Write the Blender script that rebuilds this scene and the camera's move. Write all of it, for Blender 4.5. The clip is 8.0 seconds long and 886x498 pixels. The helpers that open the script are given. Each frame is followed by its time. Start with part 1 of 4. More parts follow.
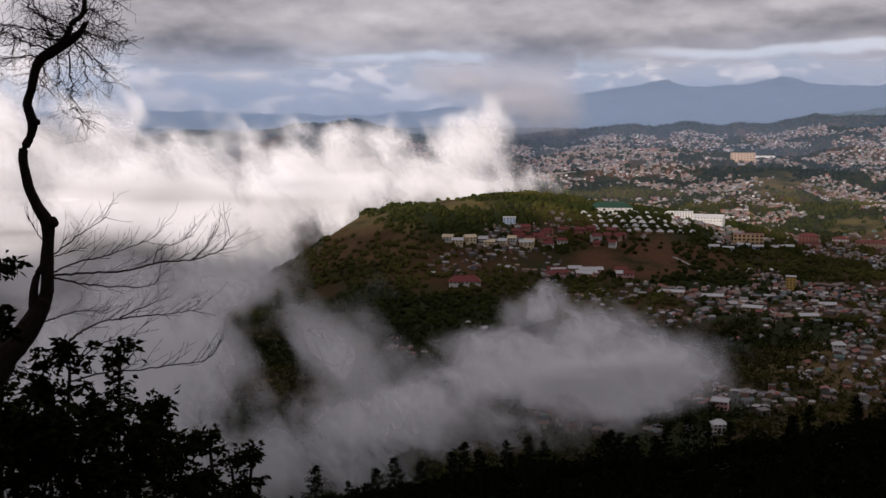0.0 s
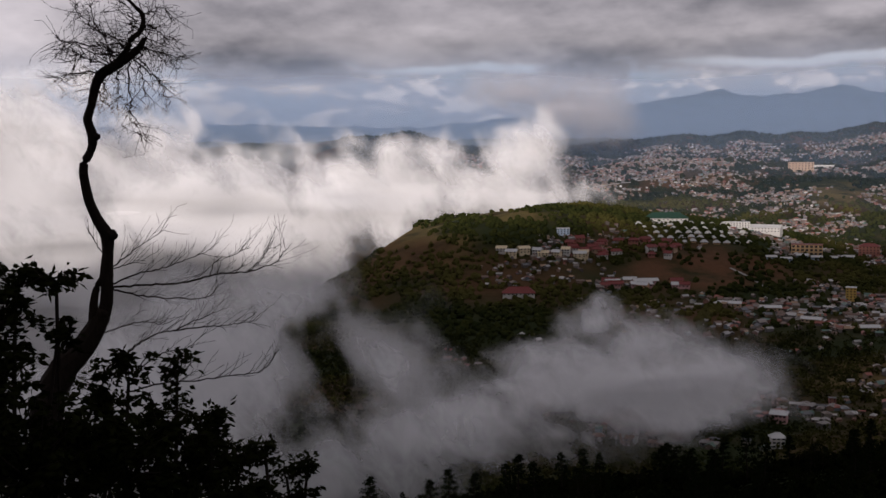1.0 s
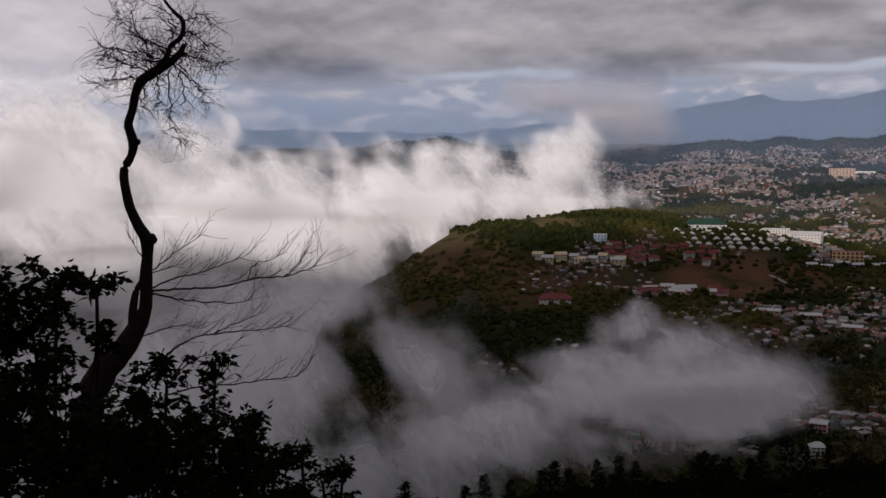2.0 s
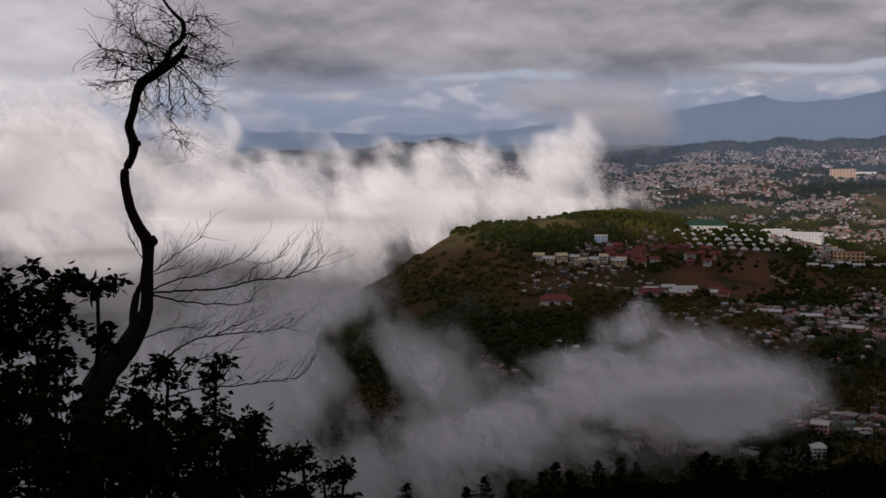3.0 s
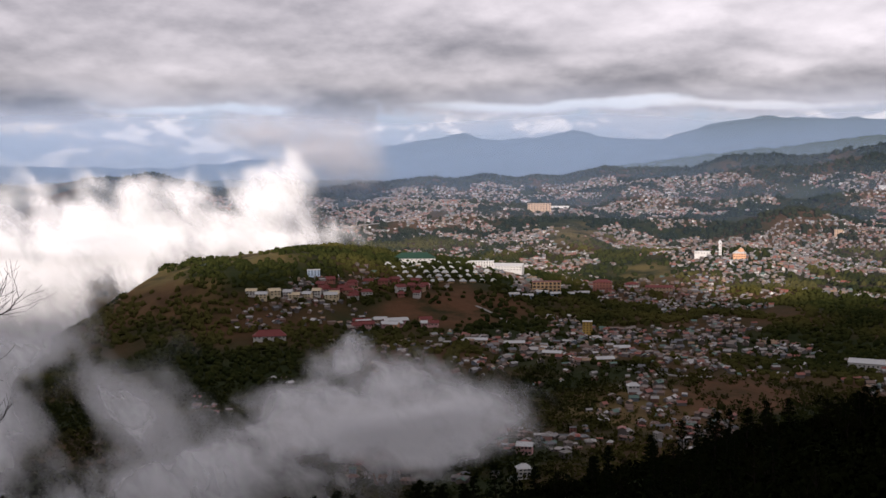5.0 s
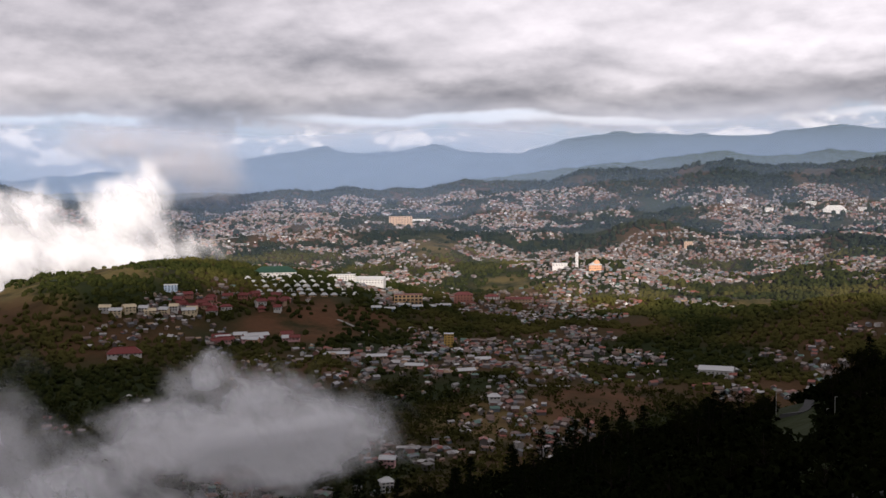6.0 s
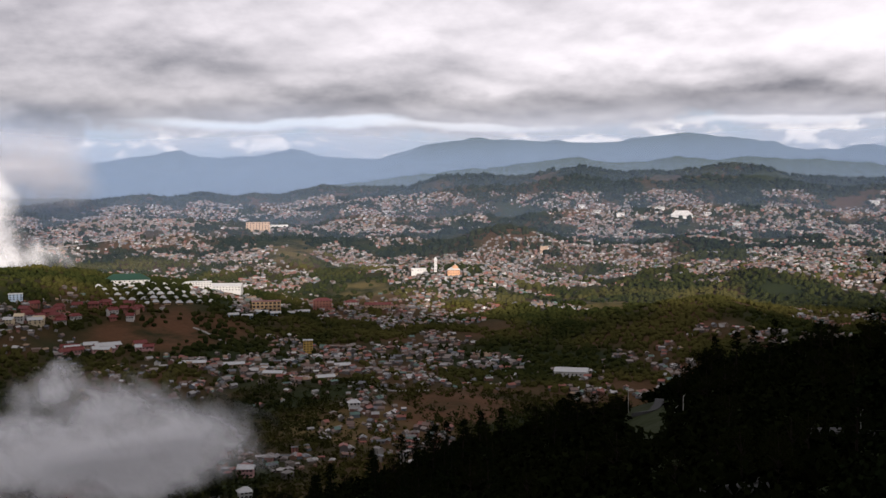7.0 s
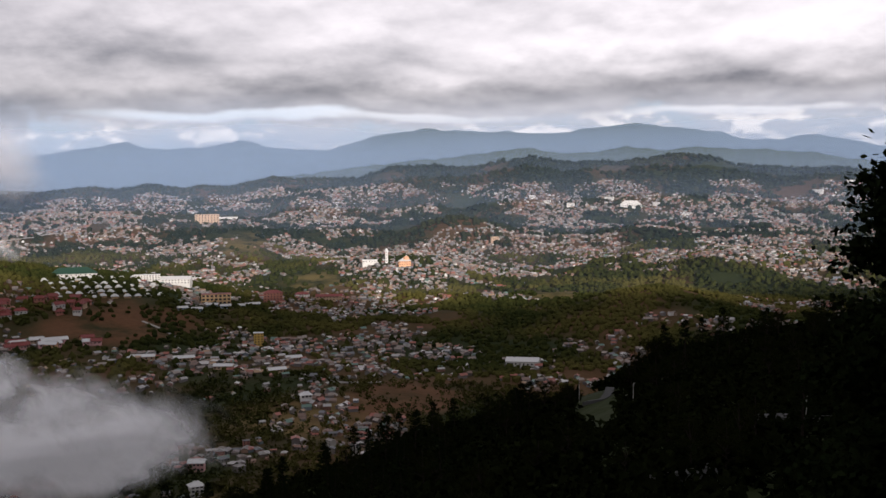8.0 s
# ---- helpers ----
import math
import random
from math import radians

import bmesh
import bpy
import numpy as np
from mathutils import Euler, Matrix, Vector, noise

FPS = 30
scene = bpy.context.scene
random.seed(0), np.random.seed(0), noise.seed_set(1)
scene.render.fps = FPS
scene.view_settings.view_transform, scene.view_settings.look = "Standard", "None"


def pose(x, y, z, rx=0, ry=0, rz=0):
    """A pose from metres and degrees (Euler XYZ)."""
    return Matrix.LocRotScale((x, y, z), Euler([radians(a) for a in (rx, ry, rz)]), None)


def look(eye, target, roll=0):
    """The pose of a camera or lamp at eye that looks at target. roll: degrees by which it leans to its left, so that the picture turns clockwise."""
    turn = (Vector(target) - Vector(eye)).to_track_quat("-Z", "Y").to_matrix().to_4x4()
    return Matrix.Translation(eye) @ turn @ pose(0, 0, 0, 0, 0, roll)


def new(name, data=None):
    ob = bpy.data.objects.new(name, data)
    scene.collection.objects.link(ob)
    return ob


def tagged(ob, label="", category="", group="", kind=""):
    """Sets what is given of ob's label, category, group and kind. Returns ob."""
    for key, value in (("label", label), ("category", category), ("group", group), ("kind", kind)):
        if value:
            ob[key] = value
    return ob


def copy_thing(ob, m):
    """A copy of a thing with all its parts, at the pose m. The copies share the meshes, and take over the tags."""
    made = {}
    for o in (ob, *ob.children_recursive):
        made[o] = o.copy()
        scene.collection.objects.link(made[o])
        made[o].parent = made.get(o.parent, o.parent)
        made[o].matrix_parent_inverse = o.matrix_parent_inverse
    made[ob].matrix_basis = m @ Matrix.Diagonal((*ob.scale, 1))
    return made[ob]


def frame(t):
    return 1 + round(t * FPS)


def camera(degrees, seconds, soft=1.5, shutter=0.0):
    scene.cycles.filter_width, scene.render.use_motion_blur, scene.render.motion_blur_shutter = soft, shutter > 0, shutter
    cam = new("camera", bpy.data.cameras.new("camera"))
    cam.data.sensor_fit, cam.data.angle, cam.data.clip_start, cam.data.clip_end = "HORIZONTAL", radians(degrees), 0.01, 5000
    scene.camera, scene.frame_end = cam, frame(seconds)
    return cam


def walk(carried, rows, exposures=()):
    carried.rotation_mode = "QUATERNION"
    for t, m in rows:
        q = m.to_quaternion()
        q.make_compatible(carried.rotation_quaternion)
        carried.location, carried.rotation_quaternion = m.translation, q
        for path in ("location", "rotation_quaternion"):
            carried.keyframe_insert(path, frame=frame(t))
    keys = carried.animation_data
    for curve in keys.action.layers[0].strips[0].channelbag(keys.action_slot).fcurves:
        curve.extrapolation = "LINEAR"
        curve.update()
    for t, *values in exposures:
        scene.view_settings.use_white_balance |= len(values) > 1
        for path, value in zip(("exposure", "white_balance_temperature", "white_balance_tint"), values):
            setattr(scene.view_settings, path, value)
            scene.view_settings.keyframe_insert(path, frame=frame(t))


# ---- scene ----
cam = camera(44.21, 8.0)
EYE_Z = 240.0
# seconds, yaw, pitch, roll: the camera turns where it stands
TURNS = (
    (0.0, 0.000, -5.975, 0.124),
    (0.5, 0.841, -5.264, 0.309),
    (1.0, 2.784, -5.356, 0.547),
    (1.5, 4.294, -5.158, 0.336),
    (2.8, 4.870, -5.010, 0.540),
    (3.0, 4.745, -4.982, 0.570),
    (3.5, 0.528, -4.707, 0.686),
    (4.0, -3.493, -4.256, 0.481),
    (4.5, -7.001, -3.505, 0.329),
    (5.8, -15.930, -2.910, 0.550),
    (6.0, -17.565, -2.658, 0.419),
    (6.5, -21.573, -2.355, 0.465),
    (7.0, -24.965, -2.425, 0.416),
    (7.5, -26.266, -2.520, 0.464),
    (8.0, -27.549, -2.919, 0.676),
)
walk(cam, [(t, pose(0, 0, EYE_Z, 90 + p, r, y)) for t, y, p, r in TURNS],
     exposures=((0.0, -0.12, 6500, 18), (1.0, -0.42, 6500, 18), (3.4, -0.54, 6500, 18), (4.2, -0.12, 6500, 18), (5.0, 0.2, 6500, 17), (8.0, 0.3, 6500, 14)))


# ---------------------------------------------------------------- node helper
class Nodes:
    """Short hand for building node trees."""

    def __init__(self, tree):
        self.tree = tree
        tree.nodes.clear()

    def node(self, kind, **settings):
        n = self.tree.nodes.new(kind)
        for key, value in settings.items():
            setattr(n, key, value)
        return n

    def put(self, socket, value):
        if isinstance(value, bpy.types.NodeSocket):
            self.tree.links.new(value, socket)
        elif value is not None:
            if hasattr(socket.default_value, "__len__") and not hasattr(value, "__len__"):
                value = (value,) * len(socket.default_value)
            elif hasattr(value, "__len__") and len(value) == 3 and len(socket.default_value) == 4:
                value = (*value, 1)
            socket.default_value = value

    def m(self, op, a, b=None, c=None, clamp=False):
        n = self.node("ShaderNodeMath", operation=op, use_clamp=clamp)
        for s, v in zip(n.inputs, (a, b, c)):
            self.put(s, v)
        return n.outputs[0]

    def v(self, op, a, b=None, out=0):
        n = self.node("ShaderNodeVectorMath", operation=op)
        for s, v in zip(n.inputs, (a, b)):
            self.put(s, v)
        return n.outputs[out]

    def add(self, a, b): return self.m("ADD", a, b)
    def sub(self, a, b): return self.m("SUBTRACT", a, b)
    def mul(self, a, b): return self.m("MULTIPLY", a, b)
    def div(self, a, b): return self.m("DIVIDE", a, b)

    def step(self, x, lo, hi, out_lo=0.0, out_hi=1.0):
        n = self.node("ShaderNodeMapRange", interpolation_type="SMOOTHSTEP")
        for s, v in zip(n.inputs, (x, lo, hi, out_lo, out_hi)):
            self.put(s, v)
        return n.outputs[0]

    def noise(self, vec, scale, detail=4.0, rough=0.55, distort=0.0, out=0):
        n = self.node("ShaderNodeTexNoise")
        self.put(n.inputs["Vector"], vec)
        for key, value in (("Scale", scale), ("Detail", detail), ("Roughness", rough), ("Distortion", distort)):
            self.put(n.inputs[key], value)
        return n.outputs[out]

    def mix(self, fac, a, b):
        n = self.node("ShaderNodeMix", data_type="RGBA")
        self.put(n.inputs[0], fac)
        self.put(n.inputs[6], a)
        self.put(n.inputs[7], b)
        return n.outputs[2]

    def ramp(self, fac, stops):
        n = self.node("ShaderNodeValToRGB")
        self.put(n.inputs[0], fac)
        e = n.color_ramp.elements
        while len(e) < len(stops):
            e.new(0.5)
        for el, (p, c) in zip(e, stops):
            el.position, el.color = p, (*c, 1)
        return n.outputs[0]

    def join(self, x, y, z):
        n = self.node("ShaderNodeCombineXYZ")
        for s, v in zip(n.inputs, (x, y, z)):
            self.put(s, v)
        return n.outputs[0]

    def split(self, vec):
        n = self.node("ShaderNodeSeparateXYZ")
        self.put(n.inputs[0], vec)
        return n.outputs

    def blob(self, az, el, a, e, wa, we):
        """1 in the middle of an ellipse in bearing and height angle, 0 at its edge and below outside."""
        d = self.v("LENGTH", self.join(self.div(self.sub(az, a), wa), self.div(self.sub(el, e), we), 0.0), out=1)
        return self.sub(1.0, d)


# ---------------------------------------------------------------- sky and sun
SUN_AZ, SUN_EL = 168.0, 10.0           # degrees to the left of straight ahead, and above the horizon
sun = new("sun", bpy.data.lights.new("sun", "SUN"))
sun.data.energy, sun.data.angle, sun.data.color = 4.0, radians(1.5), (1.0, 0.93, 0.85)
sun.matrix_world = look((0, 0, 0), (math.sin(radians(SUN_AZ)) * math.cos(radians(SUN_EL)),
                                   -math.cos(radians(SUN_AZ)) * math.cos(radians(SUN_EL)), -math.sin(radians(SUN_EL))))

world = bpy.data.worlds.new("sky")
scene.world = world
world.use_nodes = True
g = Nodes(world.node_tree)
way = g.v("NORMALIZE", g.node("ShaderNodeTexCoord").outputs["Generated"])
wx, wy, wz = g.split(way)
az = g.mul(g.m("ARCTAN2", g.mul(wx, -1.0), wy), 57.2958)
el = g.mul(g.m("ARCSINE", wz), 57.2958)
sky = g.node("ShaderNodeTexSky", sky_type="NISHITA", sun_disc=False, sun_elevation=radians(SUN_EL),
             sun_rotation=radians(-SUN_AZ), altitude=1500.0)
clear = g.v("SCALE", sky.outputs[0])
clear.node.inputs[3].default_value = 0.12
# billows, long and flat towards the horizon
n1 = g.noise(g.join(g.mul(az, 0.046), g.mul(el, 0.16), 0.0), 1.3, 5.0, 0.5, 0.0)
n2 = g.noise(g.join(g.mul(az, 0.075), g.mul(el, 0.16), 2.0), 2.0, 6.0, 0.5, 0.0)
n3 = g.noise(g.join(g.mul(az, 0.13), g.mul(el, 0.25), 5.0), 2.4, 7.0, 0.54, 0.0)
n4 = g.noise(g.join(g.mul(az, 0.075), g.mul(g.add(el, 0.6), 0.16), 2.0), 2.0, 6.0, 0.5, 0.0)
n5 = g.noise(g.join(g.mul(az, 0.13), g.mul(g.add(el, 0.35), 0.25), 5.0), 2.4, 7.0, 0.54, 0.0)
big, small, lumps = (g.sub(n, 0.5) for n in (n1, n2, n3))
relief, heaped = g.sub(n2, n4), g.sub(n3, n5)
el_w = g.add(el, g.add(g.mul(big, 2.2), g.mul(small, 1.6)))
az_w = g.add(az, g.mul(lumps, 7.0))


def lobes(total, rows):
    """Large masses of the deck: bearing, height, half width, half height, how much lighter or darker."""
    for a, e, wa, we, gain in rows:
        total = g.add(total, g.mul(g.step(g.blob(az_w, el_w, a, e, wa, we), 0.0, 0.75), gain))
    return total


# the overcast deck: dark flat belly above its ragged lower edge, brighter and broken higher up on the far side
right = g.step(az, -2.0, -22.0)
left = g.step(az, 13.0, 25.0)
high = g.step(el_w, 5.2, 8.2)
tone = g.add(0.32, g.mul(high, g.add(0.06, g.mul(right, 0.30))))
tone = g.add(tone, g.add(g.mul(big, 0.45), g.add(g.mul(small, 0.40), g.add(g.mul(lumps, 0.25), g.add(g.mul(relief, 0.7), g.mul(heaped, 0.25))))))
tone = lobes(tone, ((11.5, 4.3, 7, 1.4, -0.20), (-5, 4.5, 5, 1.2, -0.24), (-15, 5.0, 9, 0.8, -0.16), (-31, 5.2, 9, 0.8, -0.22), (-45, 5.3, 8, 0.6, -0.18),
                    (-13, 7.4, 7, 1.6, -0.16), (-32, 7.4, 8, 1.2, 0.16), (-22, 8.2, 5, 1.5, 0.14), (-46, 8, 7, 2.2, 0.18), (-37, 6.4, 6, 0.5, 0.14), (-18, 6.2, 5, 0.5, 0.12), (-27, 6.1, 5, 0.4, 0.12), (-40, 9, 7, 0.8, -0.12), (2, 6.6, 7, 0.8, 0.08)))
tone = g.add(tone, g.mul(left, 0.42))
deck_c = g.mix(g.m("MULTIPLY", tone, 1.0, clamp=True), (0.165, 0.158, 0.182), (0.98, 0.93, 0.95))
# under the deck: pale broken cloud, blue gaps
puff = g.step(g.add(n3, g.mul(small, 0.7)), 0.34, 0.52)
warm = g.step(g.add(g.mul(lumps, 0.7), g.add(g.mul(small, 0.4), g.mul(heaped, 1.3))), -0.02, 0.16)
band_c = g.mix(puff, (0.43, 0.48, 0.55), g.mix(warm, (0.50, 0.50, 0.54), (1.05, 0.98, 0.93)))
sun_puff = g.mul(g.step(g.blob(az_w, el_w, 12.0, 2.4, 5.0, 1.5), 0.0, 0.5), g.step(lumps, -0.05, 0.12))
band_c = g.mix(g.mul(sun_puff, 0.75), band_c, (1.15, 0.95, 0.72))
band_c = g.mix(g.mul(left, 0.85), band_c, (1.15, 1.12, 1.12))
hang = lobes(el, ((-5, 3.6, 5, 1.3, 1.2), (11, 3.6, 6, 1.2, 0.9)))
edge = g.step(g.add(hang, g.add(g.mul(big, 2.4), g.add(g.mul(lumps, 3.2), g.mul(small, 1.4)))), 3.55, 4.35)
cloud = g.mix(edge, band_c, deck_c)
for a, e, wa, we, c in ((-16, 4.15, 9, 0.38, (0.78, 0.84, 0.92)), (3, 4.0, 5, 0.40, (0.66, 0.74, 0.84)), (-27, 4.0, 8, 0.3, (0.80, 0.80, 0.83)), (-42, 4.1, 8, 0.3, (0.88, 0.86, 0.88))):      # bright slots
    cloud = g.mix(g.mul(g.step(g.add(g.blob(az_w, g.add(el, g.mul(small, 1.2)), a, e, wa, we), g.mul(lumps, 1.6)), 0.0, 0.8), 0.75), cloud, c)
# overhead and behind the lookout, out of view, the deck's grey is set for ambient light
above = g.step(el, 11.0, 20.0)
behind = g.step(wy, 0.35, -0.1)
cloud = g.mix(g.m("MAXIMUM", above, behind), cloud, g.mix(n1, (0.32, 0.313, 0.33), (0.54, 0.527, 0.55)))
col = g.mix(0.94, clear, cloud)
back = g.node("ShaderNodeBackground")
g.put(back.inputs[0], col)
g.put(back.inputs[1], 1.0)
g.tree.links.new(back.outputs[0], g.node("ShaderNodeOutputWorld").inputs[0])
scene.cycles.transparent_max_bounces = 64


# ---------------------------------------------------------------- materials
def material(name):
    mat = bpy.data.materials.new(name)
    mat.use_nodes = True
    return mat, Nodes(mat.node_tree)


def finish(n, colour, rough=0.8, bump=None, strength=0.3, dist=1.0, metal=0.0, spec=0.3):
    b = n.node("ShaderNodeBsdfPrincipled")
    n.put(b.inputs["Base Color"], colour)
    n.put(b.inputs["Roughness"], rough)
    n.put(b.inputs["Metallic"], metal)
    n.put(b.inputs["Specular IOR Level"], spec)
    if bump is not None:
        k = n.node("ShaderNodeBump")
        n.put(k.inputs["Strength"], strength)
        n.put(k.inputs["Distance"], dist)
        n.put(k.inputs["Height"], bump)
        n.put(b.inputs["Normal"], k.outputs[0])
    n.tree.links.new(b.outputs[0], n.node("ShaderNodeOutputMaterial").inputs[0])


def place(n):
    return n.node("ShaderNodeTexCoord").outputs["Object"]


def bearings(n, p):
    """Bearing, height angle and distance of a place as seen from the lookout."""
    x, y, z = n.split(p)
    r = n.m("SQRT", n.add(n.mul(x, x), n.mul(y, y)))
    return n.mul(n.m("ARCTAN2", n.mul(x, -1.0), y), 57.2958), n.mul(n.m("ARCTAN2", n.sub(z, EYE_Z), r), 57.2958), r


def ground_material():
    mat, n = material("hillside_ground")
    p = place(n)
    a, e, r = bearings(n, p)
    big, mid, fine = n.noise(p, 0.004, 5), n.noise(p, 0.02, 5), n.noise(p, 0.15, 4)
    green = n.mix(mid, (0.010, 0.017, 0.006), (0.034, 0.042, 0.013))
    dry = n.mix(fine, (0.17, 0.12, 0.045), (0.10, 0.085, 0.03))
    soil = n.mix(fine, (0.085, 0.042, 0.022), (0.14, 0.068, 0.034))
    wob = n.mul(n.sub(big, 0.5), 1.1)
    def patch(*k):
        return n.step(n.add(n.blob(a, e, *k), wob), 0.05, 0.45)
    meadow = patch(4.6, -5.0, 5.0, 1.9)
    for k in ((-0.5, -3.5, 4.0, 0.7), (-17.0, -2.5, 2.0, 0.8), (-21.0, -4.6, 2.4, 0.8), (-33.5, -5.4, 2.5, 0.35), (-21.0, -11.5, 6.0, 1.4)):
        meadow = n.m("MAXIMUM", meadow, patch(*k))
    bare = n.m("MAXIMUM", patch(-10.8, -6.5, 5.0, 1.4), patch(-25.5, -10.8, 4.2, 1.2))
    c = n.mix(n.mul(meadow, n.step(mid, 0.3, 0.6)), green, dry)
    c = n.mix(n.mul(bare, n.step(mid, 0.25, 0.6)), c, soil)
    c = n.mix(n.mul(n.mul(n.step(big, 0.42, 0.66), n.step(r, 600.0, 900.0)), 0.7), c, soil)
    finish(n, c, 0.95, n.add(mid, n.mul(fine, 0.4)), 0.6, 3.0, spec=0.1)
    return mat


def leaf_material(name, dark, light, gold=0.0):
    mat, n = material(name)
    p = place(n)
    isl = n.node("ShaderNodeNewGeometry").outputs["Random Per Island"]
    c = n.mix(n.m("MULTIPLY", n.add(n.mul(n.noise(p, 0.006, 4), 0.7), n.mul(isl, 0.5)), 0.9, clamp=True), dark, light)
    if gold:
        a, e, r = bearings(n, p)
        c = n.mix(n.mul(n.step(n.noise(p, 0.004, 3), 0.45, 0.65), gold), c, (0.12, 0.10, 0.03))
    finish(n, c, 0.9, n.noise(p, 0.7, 3), 0.5, 1.0, spec=0.0)
    return mat


def cloud_material(name, tint, blobs, freq, lean, drawn, amp, lo, hi, most, through_light=0.6, bump=25.0, holes=(), seed=0.0):
    """Mist: thin where the field is weak, torn into streaks that lean, lit by sun and sky from both sides."""
    mat, n = material(name)
    p = place(n)
    a, e, r = bearings(n, p)
    field = None
    for k in blobs:
        q = n.mul(n.blob(a, e, *k[:4]), k[4] if len(k) > 4 else 1.0)
        field = q if field is None else n.m("SMOOTH_MAX", field, q, 0.35)
    for k in holes:
        field = n.sub(field, n.mul(n.m("MAXIMUM", n.blob(a, e, *k), 0.0), 0.55))
    c, s = math.cos(radians(lean)), math.sin(radians(lean))
    u = n.mul(n.add(n.mul(a, c), n.mul(e, s)), drawn)
    w = n.sub(n.mul(e, c), n.mul(a, s))
    q = n.join(u, w, n.add(n.mul(r, 0.0022), seed))
    q = n.v("ADD", q, n.v("MULTIPLY", n.v("SUBTRACT", n.noise(q, freq * 0.8, 3.0, out=1), (0.5, 0.5, 0.5)), (0.9 / freq, 0.9 / freq, 0.0)))
    turb = n.noise(q, freq, 6.0, 0.54)
    field = n.add(field, n.mul(n.sub(turb, 0.5), amp))
    alpha = n.mul(n.step(field, lo, hi), most)
    k = n.node("ShaderNodeBump")
    n.put(k.inputs["Strength"], 0.3)
    n.put(k.inputs["Distance"], bump)
    n.put(k.inputs["Height"], n.noise(q, freq, 2.5, 0.5))
    d, t, s = (n.node("ShaderNodeBsdf" + x) for x in ("Diffuse", "Translucent", "Transparent"))
    for b in (d, t):
        n.put(b.inputs[0], tint)
        n.put(b.inputs["Normal"], k.outputs[0])
    two, out = n.node("ShaderNodeMixShader"), n.node("ShaderNodeMixShader")
    n.put(two.inputs[0], through_light)
    for i, x in ((1, d), (2, t)):
        n.tree.links.new(x.outputs[0], two.inputs[i])
    n.put(out.inputs[0], alpha)
    n.tree.links.new(s.outputs[0], out.inputs[1])
    n.tree.links.new(two.outputs[0], out.inputs[2])
    n.tree.links.new(out.outputs[0], n.node("ShaderNodeOutputMaterial").inputs[0])
    return mat


def island_material(name, stops, rough=0.8, spec=0.2, by_object=False):
    mat, n = material(name)
    if by_object:
        f = n.node("ShaderNodeObjectInfo").outputs["Random"]
    else:
        f = n.node("ShaderNodeNewGeometry").outputs["Random Per Island"]
    p = place(n)
    r = n.ramp(f, stops)
    r.node.color_ramp.interpolation = "CONSTANT"
    c = n.mix(n.mul(n.noise(p, 0.5, 4), 0.5), r, (0.10, 0.085, 0.075))
    finish(n, c, rough, spec=spec)
    return mat


# ---------------------------------------------------------------- the lie of the land
def ss(x, lo, hi):
    t = np.clip((x - lo) / (hi - lo), 0, 1)
    return t * t * (3 - 2 * t)


def rough_field(x, y, size, seed):
    """A smooth random field of about -1 to 1 with bumps of that size in metres."""
    r = np.random.RandomState(seed)
    out = 0
    for i in range(7):
        th, ph, k = r.uniform(0, 6.28), r.uniform(0, 6.28), r.uniform(0.6, 1.7)
        out = out + np.sin((x * np.cos(th) + y * np.sin(th)) * 6.283 * k / size + ph)
    return out / 3.2


def bump(a, d, a0, wa, d0, wd):
    return np.exp(-((a - a0) / wa) ** 2 - ((d - d0) / wd) ** 2)




def ease(x, xs, ys, w):
    """Interpolation with its corners rounded over w to each side."""
    return sum(np.interp(x + w * k, xs, ys) for k in (-1, -0.6, -0.3, 0, 0.3, 0.6, 1)) / 7


SKYLINE = ((-62, -49.6, -47.9, -45.2, -42.6, -41, -39.8, -37.9, -36.6, -34.2, -33.2, -32.2, -30.7, -28.9, -27.3, -24.9, -23.1, -21.6, -19.7, -18.9, -16.5, -15.2, -14.2, -12.5, -11, -9.7, -6.9, -3, 1.6, 2.7, 4.7, 6.2, 7.9, 10, 12.9, 15, 40),
           (0.7, 0.8, 1.0, 1.1, 1.32, 1.76, 1.92, 1.7, 1.54, 1.53, 1.7, 1.92, 1.64, 1.34, 1.47, 1.47, 0.84, 0.9, 0.86, 1.0, 0.47, 0.54, 0.4, 0.66, 0.37, 0.52, 0.22, -0.1, -0.05, 0.3, 0.85, 0.55, 0.6, 0.2, 0.4, 0.1, 0.1))


